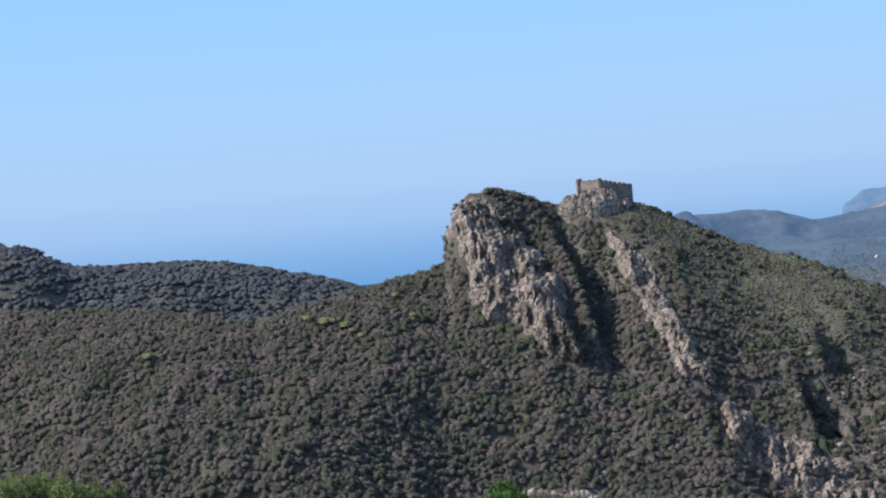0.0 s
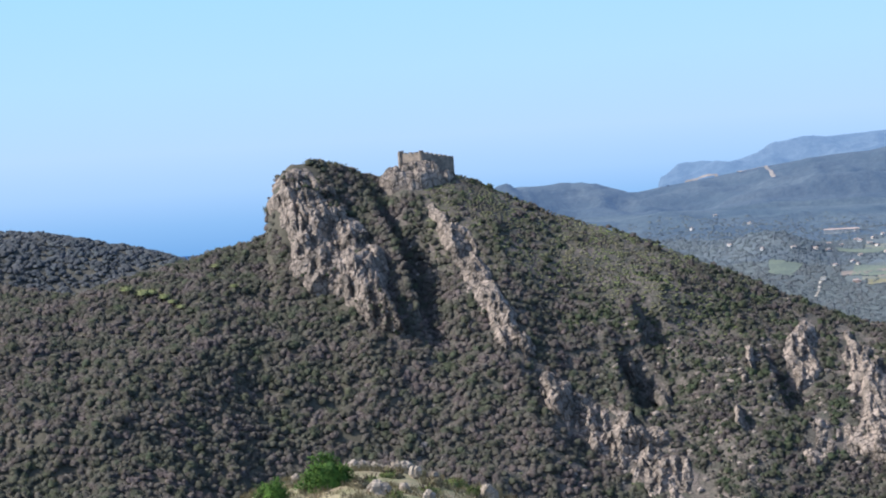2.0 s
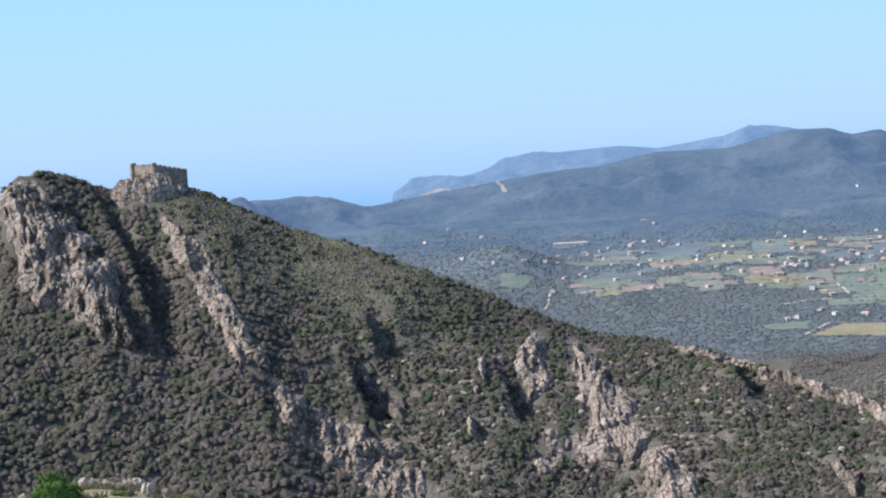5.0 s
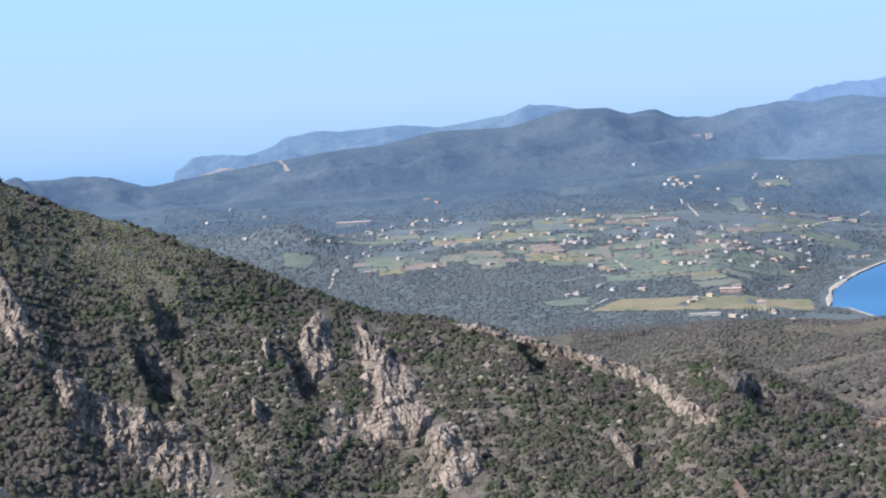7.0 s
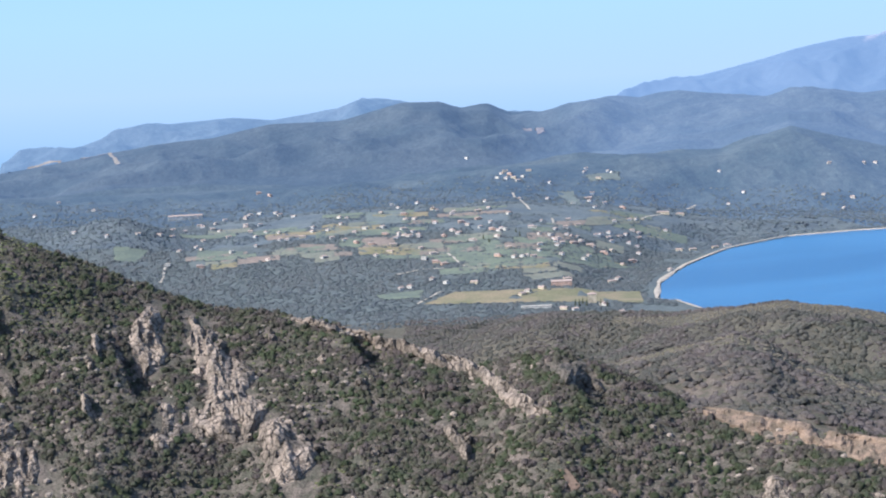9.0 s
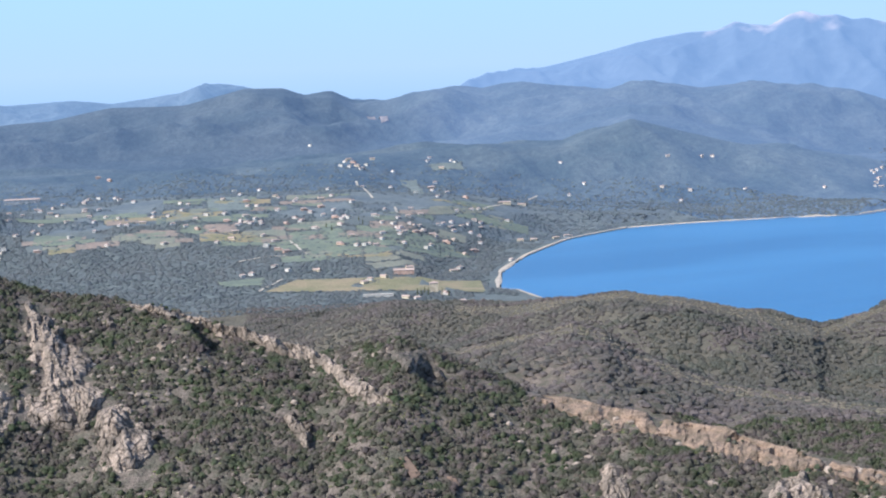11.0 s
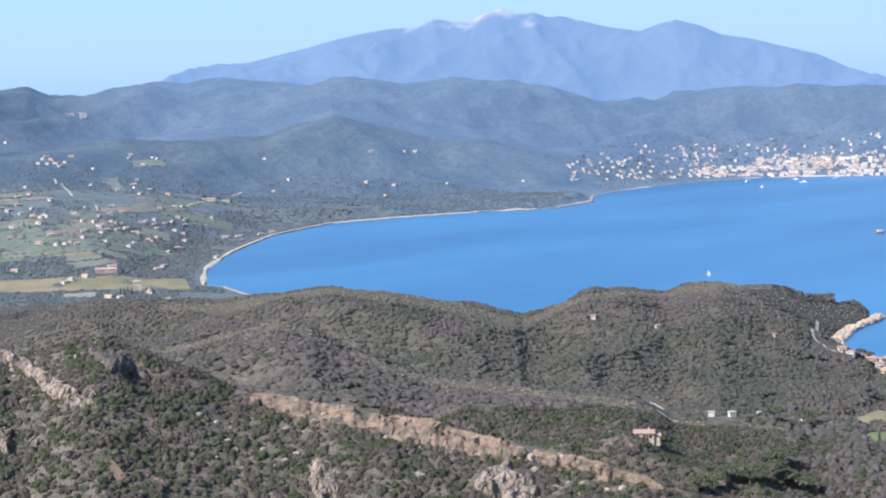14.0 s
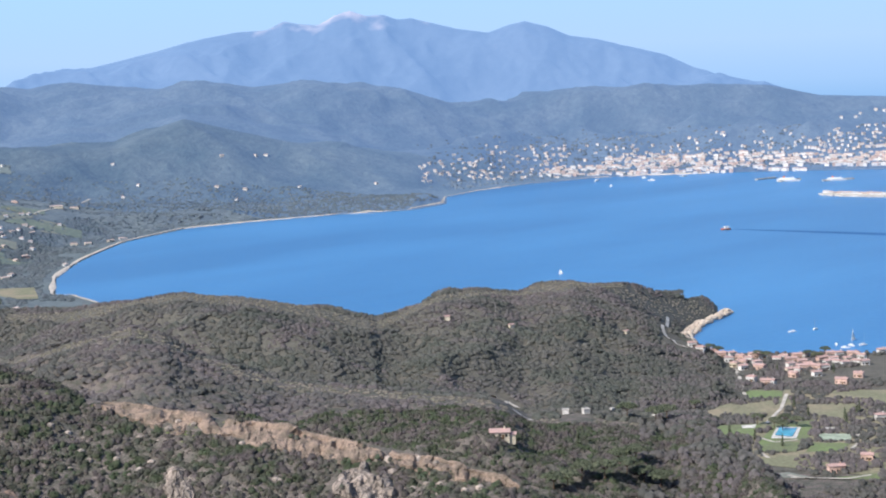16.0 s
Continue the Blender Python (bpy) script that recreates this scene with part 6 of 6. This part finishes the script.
street(village, list(zip(spots[:, 0], np.minimum(rr, 1478))), "houses of the beach village", 35, seed=9)
a, e = [(49.23, -12.56)][0]
settle(house(8, 5.5, 3.0, WALLS[1], "gable", 3, 2.5, "lone cream villa with a tiled roof in woods"), a, sight([a], [e], 560)[0] - 2, -a, False, 0.6)
shed = house(3.0, 2.4, 1.8, WALLS[0], "flat", 0, 0, "small white shed among trees")
for i, (a, e) in enumerate([(51.48, -11.81), (52.17, -11.82), (53.05, -11.71), (54.32, -11.84), (54.61, -11.77), (54.55, -12.05)]):
    settle(shed, a, sight([a], [e], 560)[0], -a + 25 * i, i > 0, 0.2)

hut = house(3.8, 3.0, 1.8, WALLS[1], "gable", 0, 0, "small cream house on the wooded headland", False)
for i, (a, e) in enumerate([(47.59, -8.55), (49.74, -8.91), (53.59, -9.21)]):
    tagged(settle(hut, a, sight([a], [e], 1000)[0], -a + 30 * i, i > 0, 0.8), group="houses on the headland")
M_POLE = material("weathered pole wood", (0.46, 0.43, 0.40), scale=1.0)


def utility_pole(high):
    ob = new("utility_pole")
    tagged(ob, "pale wooden utility pole standing in scrub", "pole")
    bm = bmesh.new()
    bmesh.ops.create_cone(bm, cap_ends=True, segments=7, radius1=0.22, radius2=0.14, depth=high + 1, matrix=Matrix.Translation((0, 0, high / 2 - 0.5)))
    part("shaft", bm, M_POLE, ob)
    bm = bmesh.new()
    box(bm, -0.9, 0.9, -0.08, 0.08, high - 0.9, high - 0.7)
    part("crossarm", bm, M_POLE, ob)
    return ob


pole = utility_pole(8.5)
for i, (a, e) in enumerate([(52.35, -7.98), (53.18, -8.41), (49.22, -8.40)]):
    tagged(settle(pole, a, sight([a], [e], 1000)[0], -a + 20, i > 0), group="utility poles")

# piers and mole of the harbour
M_QUAY = material("pale concrete", (0.48, 0.46, 0.43), scale=0.05, fine=10)


def pier(name, p, q, width, label, high=2.2):
    ends = [at(a, 0, EYE / math.tan(radians(-e))) for a, e in (p, q)]
    d = ends[1] - ends[0]
    ob = empty(name, ends[0].x, ends[0].y, 0)
    tagged(ob, label, "pier")
    for nm, w0, z0, z1 in (("quay_wall", width, -3, high), ("parapet", 1.2, high, high + 1.1)):
        bm = bmesh.new()
        box(bm, -w0 / 2, w0 / 2, 0, d.length, z0, z1)
        bmesh.ops.bevel(bm, geom=bm.edges[:], offset=0.15, segments=1)
        bmesh.ops.rotate(bm, verts=bm.verts, matrix=Matrix.Rotation(math.atan2(-d.x, d.y), 3, "Z"))
        part(nm, bm, M_QUAY, ob)


PIERS = [(57.99, -4.20), (58.61, -4.15), (58.75, -4.27), (59.39, -4.21), (60.13, -4.28), (61.10, -4.23)]
for i in (0, 2, 4):
    pier("pier", PIERS[i], PIERS[i + 1], 9, "pale stone pier in the harbour")
MOLE = [(60.11, -4.72), (60.56, -4.77), (62.13, -4.83), (62.70, -4.84)]
for p, q in zip(MOLE, MOLE[1:]):
    pier("mole", p, q, 16, "long harbour mole with buildings and trees", 3.0)
for i, f in enumerate(np.linspace(0.05, 0.95, 16)):
    a = MOLE[0][0] + (MOLE[-1][0] - MOLE[0][0]) * f
    p = at(a, 0, EYE / math.tan(radians(-np.interp(a, [m[0] for m in MOLE], [m[1] for m in MOLE]))) + 8)
    copy_thing(town[(i * 5) % 6], pose(p.x, p.y, 2.6, 0, 0, -a + 8 * (i % 3)))["group"] = "buildings of the harbour town"


# ---- boats ----
M_HULL = material("white boat paint", (0.80, 0.80, 0.78), rough=0.3, scale=1.0)
M_ORANGE = material("orange boat paint", (0.75, 0.22, 0.06), rough=0.35, scale=1.0)
M_SAIL = material("sailcloth", (0.85, 0.84, 0.80), rough=0.7, scale=1.0)
M_MAST = material("alloy mast", (0.6, 0.6, 0.6), rough=0.35, metal=0.8, scale=1.0)
M_FOAM = material("smooth wake water", (0.03, 0.12, 0.30), rough=0.6, scale=0.05)


def hull(bm, length, beam, high):
    """A pointed hull built from ribs."""
    ribs = []
    for t, w in ((-0.5, 0.75), (-0.25, 1.0), (0.1, 0.95), (0.35, 0.6), (0.5, 0.05)):
        ribs.append([bm.verts.new((w * beam / 2 * s * k, t * length, z)) for s, k, z in ((-1, 1, high), (-1, 0.6, -0.2), (1, 0.6, -0.2), (1, 1, high))])
    for a, b in zip(ribs, ribs[1:]):
        for i in range(3):
            bm.faces.new((a[i], a[i + 1], b[i + 1], b[i]))
        bm.faces.new((a[3], a[0], b[0], b[3]))
    bm.faces.new(ribs[0])
    bm.faces.new(ribs[-1][::-1])
    bmesh.ops.recalc_face_normals(bm, faces=bm.faces)


def boat(kind, length, sail_up, label, paint):
    ob = new(kind)
    tagged(ob, label, "boat")
    bm = bmesh.new()
    hull(bm, length, length * 0.3, length * 0.12)
    part("hull", bm, paint, ob)
    bm = bmesh.new()
    box(bm, -length * 0.1, length * 0.1, -length * 0.25, length * 0.12, length * 0.12, length * 0.22)
    bmesh.ops.bevel(bm, geom=bm.edges[:], offset=length * 0.01, segments=1)
    part("cabin", bm, M_HULL, ob)
    if kind == "sailboat":
        bm = bmesh.new()
        bmesh.ops.create_cone(bm, cap_ends=True, segments=6, radius1=0.15, radius2=0.08, depth=length * 1.2, matrix=Matrix.Translation((0, length * 0.08, length * 0.72)))
        part("mast", bm, M_MAST, ob)
        if sail_up:
            for nm, pts in (("mainsail", ((0, 0.05, 0.25), (0, -0.45, 0.27), (0.06, -0.2, 0.7), (0, 0.06, 1.3))), ("jib", ((0, 0.1, 1.1), (0, 0.48, 0.18), (0.05, 0.25, 0.4), (0, 0.1, 0.22)))):
                bm = bmesh.new()
                f = [bm.verts.new(Vector(p) * length) for p in pts]
                bm.faces.new(f)
                g2 = bmesh.ops.extrude_face_region(bm, geom=bm.faces[:])
                for q in g2["geom"]:
                    if isinstance(q, bmesh.types.BMVert):
                        q.co.x += 0.04 * length
                part(nm, bm, M_SAIL, ob)
    return ob


def afloat(ob, az, el, turn):
    p = at(az, 0, EYE / math.tan(radians(-el)))
    ob.matrix_world = pose(p.x, p.y, 0.05, 0, 0, turn)
    return ob


a, e = [(51.45, -7.16)][0]
afloat(boat("sailboat", 5.5, True, "white sailboat under sail in the bay", M_HULL), a, e, 40)
a, e = [(56.96, -5.81)][0]
ferry = afloat(boat("motor_ferry", 16, False, "small orange and white ferry under way", M_ORANGE), a, e, 60)
bm = bmesh.new()
box(bm, -1.8, 1.8, -5.5, 2.4, 3.4, 5.0)
part("upper_deck", bm, M_HULL, ferry)
for i, (a, e) in enumerate([(59.08, -9.20), (59.82, -9.13), (60.50, -9.63), (60.99, -9.65), (60.79, -9.72), (61.37, -9.63), (52.76, -4.09), (53.21, -4.28), (54.32, -4.04), (54.56, -4.13), (55.61, -4.02), (61.05, -9.46)]):
    far = e > -6
    afloat(boat("sailboat" if i % 2 else "motorboat", 16 if far else 8, i == 11, "white boat moored off the shore", M_HULL), a, e, 50 + 37 * i)
def ferry_ship(length):
    """A white car ferry: hull, decks, bridge and funnel."""
    ob = new("car_ferry")
    tagged(ob, "white car ferry moored at the harbour pier", "ship")
    bm = bmesh.new()
    hull(bm, length, length * 0.17, length * 0.07)
    part("hull", bm, M_HULL, ob)
    for nm, x, y0, y1, z0, z1 in (("deck", 0.075, -0.46, 0.34, 0.07, 0.12), ("upper_deck", 0.068, -0.40, 0.26, 0.12, 0.16), ("bridge", 0.075, 0.16, 0.25, 0.16, 0.19), ("funnel", 0.022, -0.22, -0.14, 0.16, 0.23)):
        bm = bmesh.new()
        box(bm, -x * length, x * length, y0 * length, y1 * length, z0 * length, z1 * length)
        bmesh.ops.bevel(bm, geom=bm.edges[:], offset=0.006 * length, segments=1)
        part(nm, bm, M_ORANGE if nm == "funnel" else M_HULL, ob, "orange funnel" if nm == "funnel" else "")
    return ob


for i, (a, e) in enumerate([(59.02, -4.26), (60.56, -4.27)]):
    afloat(ferry_ship(46 - 6 * i), a, e, -90 - a + 8 * i)
w = np.array([(57.18, -5.80), (58.18, -5.85), (60.00, -5.94), (62.12, -6.04)])
wr = EYE / np.tan(np.radians(-w[:, 1]))
wa = np.radians(np.interp(np.linspace(0, 1, 30), np.linspace(0, 1, 4), w[:, 0]))
wq = np.interp(np.linspace(0, 1, 30), np.linspace(0, 1, 4), wr)
half = np.linspace(2, 16, 30)
V = np.stack([np.stack([(wq + s * half) * np.sin(wa), (wq + s * half) * np.cos(wa), 0.12 + 0 * wa], -1) for s in (-1, 1)], 1).reshape(-1, 3)
gq = np.arange(60).reshape(30, 2)
tagged(mesh_object("wake", V, np.stack([gq[:-1, 0], gq[:-1, 1], gq[1:, 1], gq[1:, 0]], -1), M_FOAM), "faint foamy wake behind a ferry", "wake", kind="structure")


# ---- trees ----
M_PINE = material("pine needles", (0.105, 0.125, 0.08), second=(0.135, 0.15, 0.10), scale=0.1, fine=12, bump=0.3, island=0.3, up=0.4, leafy=0.3)
M_BARK = material("pine bark", (0.14, 0.09, 0.06), scale=0.6)
# Town trees: haze is put into a paler, bluer leaf colour.
M_LEAF_TOWN = material("haze-blued trees of the far shore", (0.135, 0.182, 0.245), scale=0.01, fine=40, island=0.15, up=0.7)
M_SPRING = material("spring leaves", (0.26, 0.30, 0.13), second=(0.32, 0.34, 0.17), scale=0.2, fine=8, bump=0.2, island=0.3, up=0.5, leafy=0.3)


def clumped(points, radii):
    """A crown of many leafy clumps."""
    base, f = sprays(4, 30, 0.30, 0.7)
    V = [base[i % 4] * r * np.array([1, 1, 0.75]) + p for i, (p, r) in enumerate(zip(points, radii))]
    F = [f + i * len(base[0]) for i in range(len(V))]
    return np.concatenate(V), np.concatenate(F)


def tree(kind, high, wide, label, seed):
    ob = new(kind)
    tagged(ob, label, "tree")
    g3 = np.random.default_rng(seed)
    bm = bmesh.new()
    top = high * (0.7 if kind == "umbrella_pine" else 0.3)
    bmesh.ops.create_cone(bm, cap_ends=True, segments=7, radius1=0.03 * high + 0.1, radius2=0.015 * high + 0.05, depth=top + 1, matrix=Matrix.Translation((0, 0, top / 2 - 0.5)))
    if kind == "umbrella_pine":
        for i in range(6):
            t = i * 1.05
            bmesh.ops.create_cone(bm, cap_ends=False, segments=5, radius1=0.12, radius2=0.05, depth=wide * 0.5,
                                  matrix=Matrix.Translation((0.2 * wide * math.cos(t), 0.2 * wide * math.sin(t), top)) @ Euler((0, 0.95, t)).to_matrix().to_4x4())
    part("trunk", bm, M_BARK, ob)
    if kind == "umbrella_pine":
        n = 34
        rho, th = wide / 2 * np.sqrt(g3.uniform(0, 1, n)), g3.uniform(0, 6.28, n)
        pts = np.stack([rho * np.cos(th), rho * np.sin(th), high * 0.8 + 0.14 * high * (1 - (2 * rho / wide) ** 2) + g3.uniform(-.3, .3, n)], -1)
        V, F = clumped(pts, g3.uniform(0.12, 0.2, n) * wide)
    else:
        n = 16
        z = np.linspace(0.12, 0.97, n) * high
        pts = np.stack([g3.uniform(-.15, .15, n) * wide, g3.uniform(-.15, .15, n) * wide, z], -1)
        V, F = clumped(pts, wide * (0.52 - 0.38 * (z / high) ** 2))
    crown = mesh_object("crown", V, F, M_PINE)
    crown.parent = ob
    return ob


pines = [tree("umbrella_pine", 7.5, 8.5, "dark green umbrella pine with a flat crown", s) for s in (1, 2)]
cyp = tree("cypress", 9, 2.2, "slim dark cypress standing in a garden", 4)
for i, (a, e) in enumerate([(56.35, -9.72), (56.63, -9.78), (57.93, -9.94), (58.20, -9.98), (59.59, -9.94), (59.86, -10.02), (60.14, -9.83), (51.98, -13.90), (51.49, -14.13), (52.75, -13.86), (53.51, -13.74), (51.01, -14.20), (54.08, -14.02), (54.64, -14.25), (53.81, -13.32), (53.24, -13.42), (57.89, -12.10), (58.45, -12.19), (58.82, -12.10), (59.19, -12.15), (58.72, -12.28), (54.51, -11.99), (54.89, -11.96), (53.56, -11.90), (55.84, -11.63)]):
    rr = sight([a], [e - 0.15], 985.0 if a > 57 else 420.0)[0]
    ob = settle(pines[i % 2], a, min(rr, 1474), 50 * i, i > 1)
    tagged(ob, group="umbrella pines")
for i, (a, e) in enumerate([(57.80, -12.74), (58.71, -12.96), (56.97, -12.56), (58.58, -10.53), (59.10, -11.67), (60.75, -12.03), (60.80, -12.17), (60.40, -10.53), (61.13, -11.89), (61.21, -11.80), (59.56, -12.00), (51.89, -12.88)] + [(31.81, -7.18), (31.94, -7.22), (32.06, -7.15), (32.19, -7.21), (32.66, -7.21), (32.88, -7.26), (28.83, -4.81), (29.01, -4.94), (29.93, -4.68), (30.05, -4.78)]):
    tagged(settle(cyp, a, sight([a], [e], 985.0 if a > 56 else 420.0)[0], 30 * i, i > 0), group="cypresses")
for i, (a, e, rad) in enumerate([(-4.21, -4.27, 5), (-3.93, -4.35, 4), (-3.53, -4.55, 4), (-1.23, -4.22, 3), (-3.30, -4.68, 3), (-10.11, -4.87, 4), (-4.77, -4.13, 4), (-1.79, -3.61, 3), (-3.02, -4.78, 3)]):
    p = xyz(np.array([a]), sight([a], [e], 350))[0]
    shape, tris = sprays(1, 160, 0.13, 0.75)
    V, F = shape[0] * rad * 0.7 * np.array([1, 1, 0.55]), tris
    ob = mesh_object("spring_shrub", V, F, M_SPRING)
    ob.location = p + np.array([0, 0, 2.0])
    tagged(ob, "bright yellow-green shrub in dark woods", "shrub")


# groves and hedges of the plain
def clear_of(az, r):
    """True outside the open fields."""
    x, y = r * np.sin(np.radians(az)), r * np.cos(np.radians(az))
    free = np.ones(len(az), bool)
    for q in OPEN:
        inside = np.ones(len(az), bool)
        turn = 0.0
        for i in range(4):
            turn += q[i][0] * q[(i + 1) % 4][1] - q[(i + 1) % 4][0] * q[i][1]
        for i in range(4):
            p0, p1 = q[i], q[(i + 1) % 4]
            inside &= ((p1[0] - p0[0]) * (y - p0[1]) - (p1[1] - p0[1]) * (x - p0[0])) * np.sign(turn) > 0
        free &= ~inside
    return free


az, r = scatter(12, 52, 1900, 3340, 5.6)
x, y = r * np.sin(np.radians(az)), r * np.cos(np.radians(az))
z = height(az, r)
dip = np.degrees(np.arctan((z - EYE) / r))
wild = fbm(x, y, 260, 4) + 0.35 * fbm(x, y, 60, 3)
dense = (r < 2500) & (az < 30.5) | (az < 19) | (r > 2950) | (np.hypot((az - 16.7) * 48, r - 2780) < 190) | (coast(az, r) < 170) & (r > 2650)
thin = (rng.uniform(0, 1, len(az)) > (r - 2500) / 900) | (rng.uniform(0, 1, len(az)) < 0.8 * np.clip((az - 36) / 9, 0, 1))
ok = (z > 1.2) & thin & clear_of(az, r) & ((wild > -0.04) | dense) & (coast(az, r) > 16) & seen_side(az, r)
az, r = az[ok], r[ok]
# hedges round the fields and trees beside the farms
gh = np.random.default_rng(31)
hx, hy = [], []
for q in OPEN:
    for i in range(4):
        p0, p1 = np.asarray(q[i]), np.asarray(q[(i + 1) % 4])
        side = np.linalg.norm(p1 - p0)
        if np.linalg.norm(p0) > 1900 and side < 900 and gh.uniform() < 0.8:
            f = np.arange(0, 1, 5.0 / max(side, 5.0))
            f = f[gh.uniform(0, 1, len(f)) < np.where(np.sin(f * side / 40 + gh.uniform(0, 6)) > -0.3, 0.75, 0.15)]
            edge = p0 + (p1 - p0) * f[:, None] + gh.normal(0, 2.0, (len(f), 2))
            hx += list(edge[:, 0])
            hy += list(edge[:, 1])
for a0, r0 in STEADS:
    if 1900 < r0 < 3300:
        n = int(gh.integers(3, 9))
        d, t = gh.uniform(6, 20, n), gh.uniform(0, 6.28, n)
        hx += list(r0 * math.sin(radians(a0)) + d * np.cos(t))
        hy += list(r0 * math.cos(radians(a0)) + d * np.sin(t))
hx, hy = np.array(hx), np.array(hy)
ha, hr = np.degrees(np.arctan2(hx, hy)), np.hypot(hx, hy)
ok = (height(ha, hr) > 1.2) & (coast(ha, hr) > 14)
az, r = np.concatenate([az, ha[ok]]), np.concatenate([r, hr[ok]])
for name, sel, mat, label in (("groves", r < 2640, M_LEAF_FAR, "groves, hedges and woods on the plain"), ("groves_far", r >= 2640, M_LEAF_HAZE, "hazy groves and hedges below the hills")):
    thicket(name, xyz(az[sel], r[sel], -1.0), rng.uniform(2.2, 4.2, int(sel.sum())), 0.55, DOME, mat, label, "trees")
# trees between the houses of the town
az, r = scatter(46.5, 64.5, 3480, 4200, 9.0)
ok = (coast(az, r) > 18) & (height(az, r) > 3) & (height(az, r) < 90) & (rng.uniform(0, 1, len(az)) < 0.5 * np.clip((az - 46.5) / 3, 0, 1) * np.clip((95 - height(az, r)) / 45, 0, 1))
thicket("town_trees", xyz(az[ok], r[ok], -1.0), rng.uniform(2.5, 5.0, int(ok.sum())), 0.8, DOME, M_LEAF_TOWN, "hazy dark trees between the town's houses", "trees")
# gardens and slopes behind the beach village
az, r = scatter(54, 65, 640, 1475, 4.0)
x, y = r * np.sin(np.radians(az)), r * np.cos(np.radians(az))
ok = clear_of(az, r) & ~on_rock(az, np.degrees(np.arctan((height(az, r) - EYE) / r)), 1.0, LANES) & (height(az, r) > 1.5) & (fbm(x, y, 60, 3) > -0.2)
houses_at = np.array([(o.matrix_world.translation.x, o.matrix_world.translation.y) for o in scene.objects if o.parent is None and o.name.startswith("house") and o.location.length < 1650])
if len(houses_at):
    near_house = np.min(np.hypot(x[:, None] - houses_at[None, :, 0], y[:, None] - houses_at[None, :, 1]), 1)
    ok &= near_house > 6.5
az, r = az[ok], r[ok]
thicket("garden_trees", xyz(az, r), rng.uniform(1.3, 2.7, len(az)), 0.95, FARAWAY, M_LEAF_MID, "dark green trees among gardens and houses", "trees")
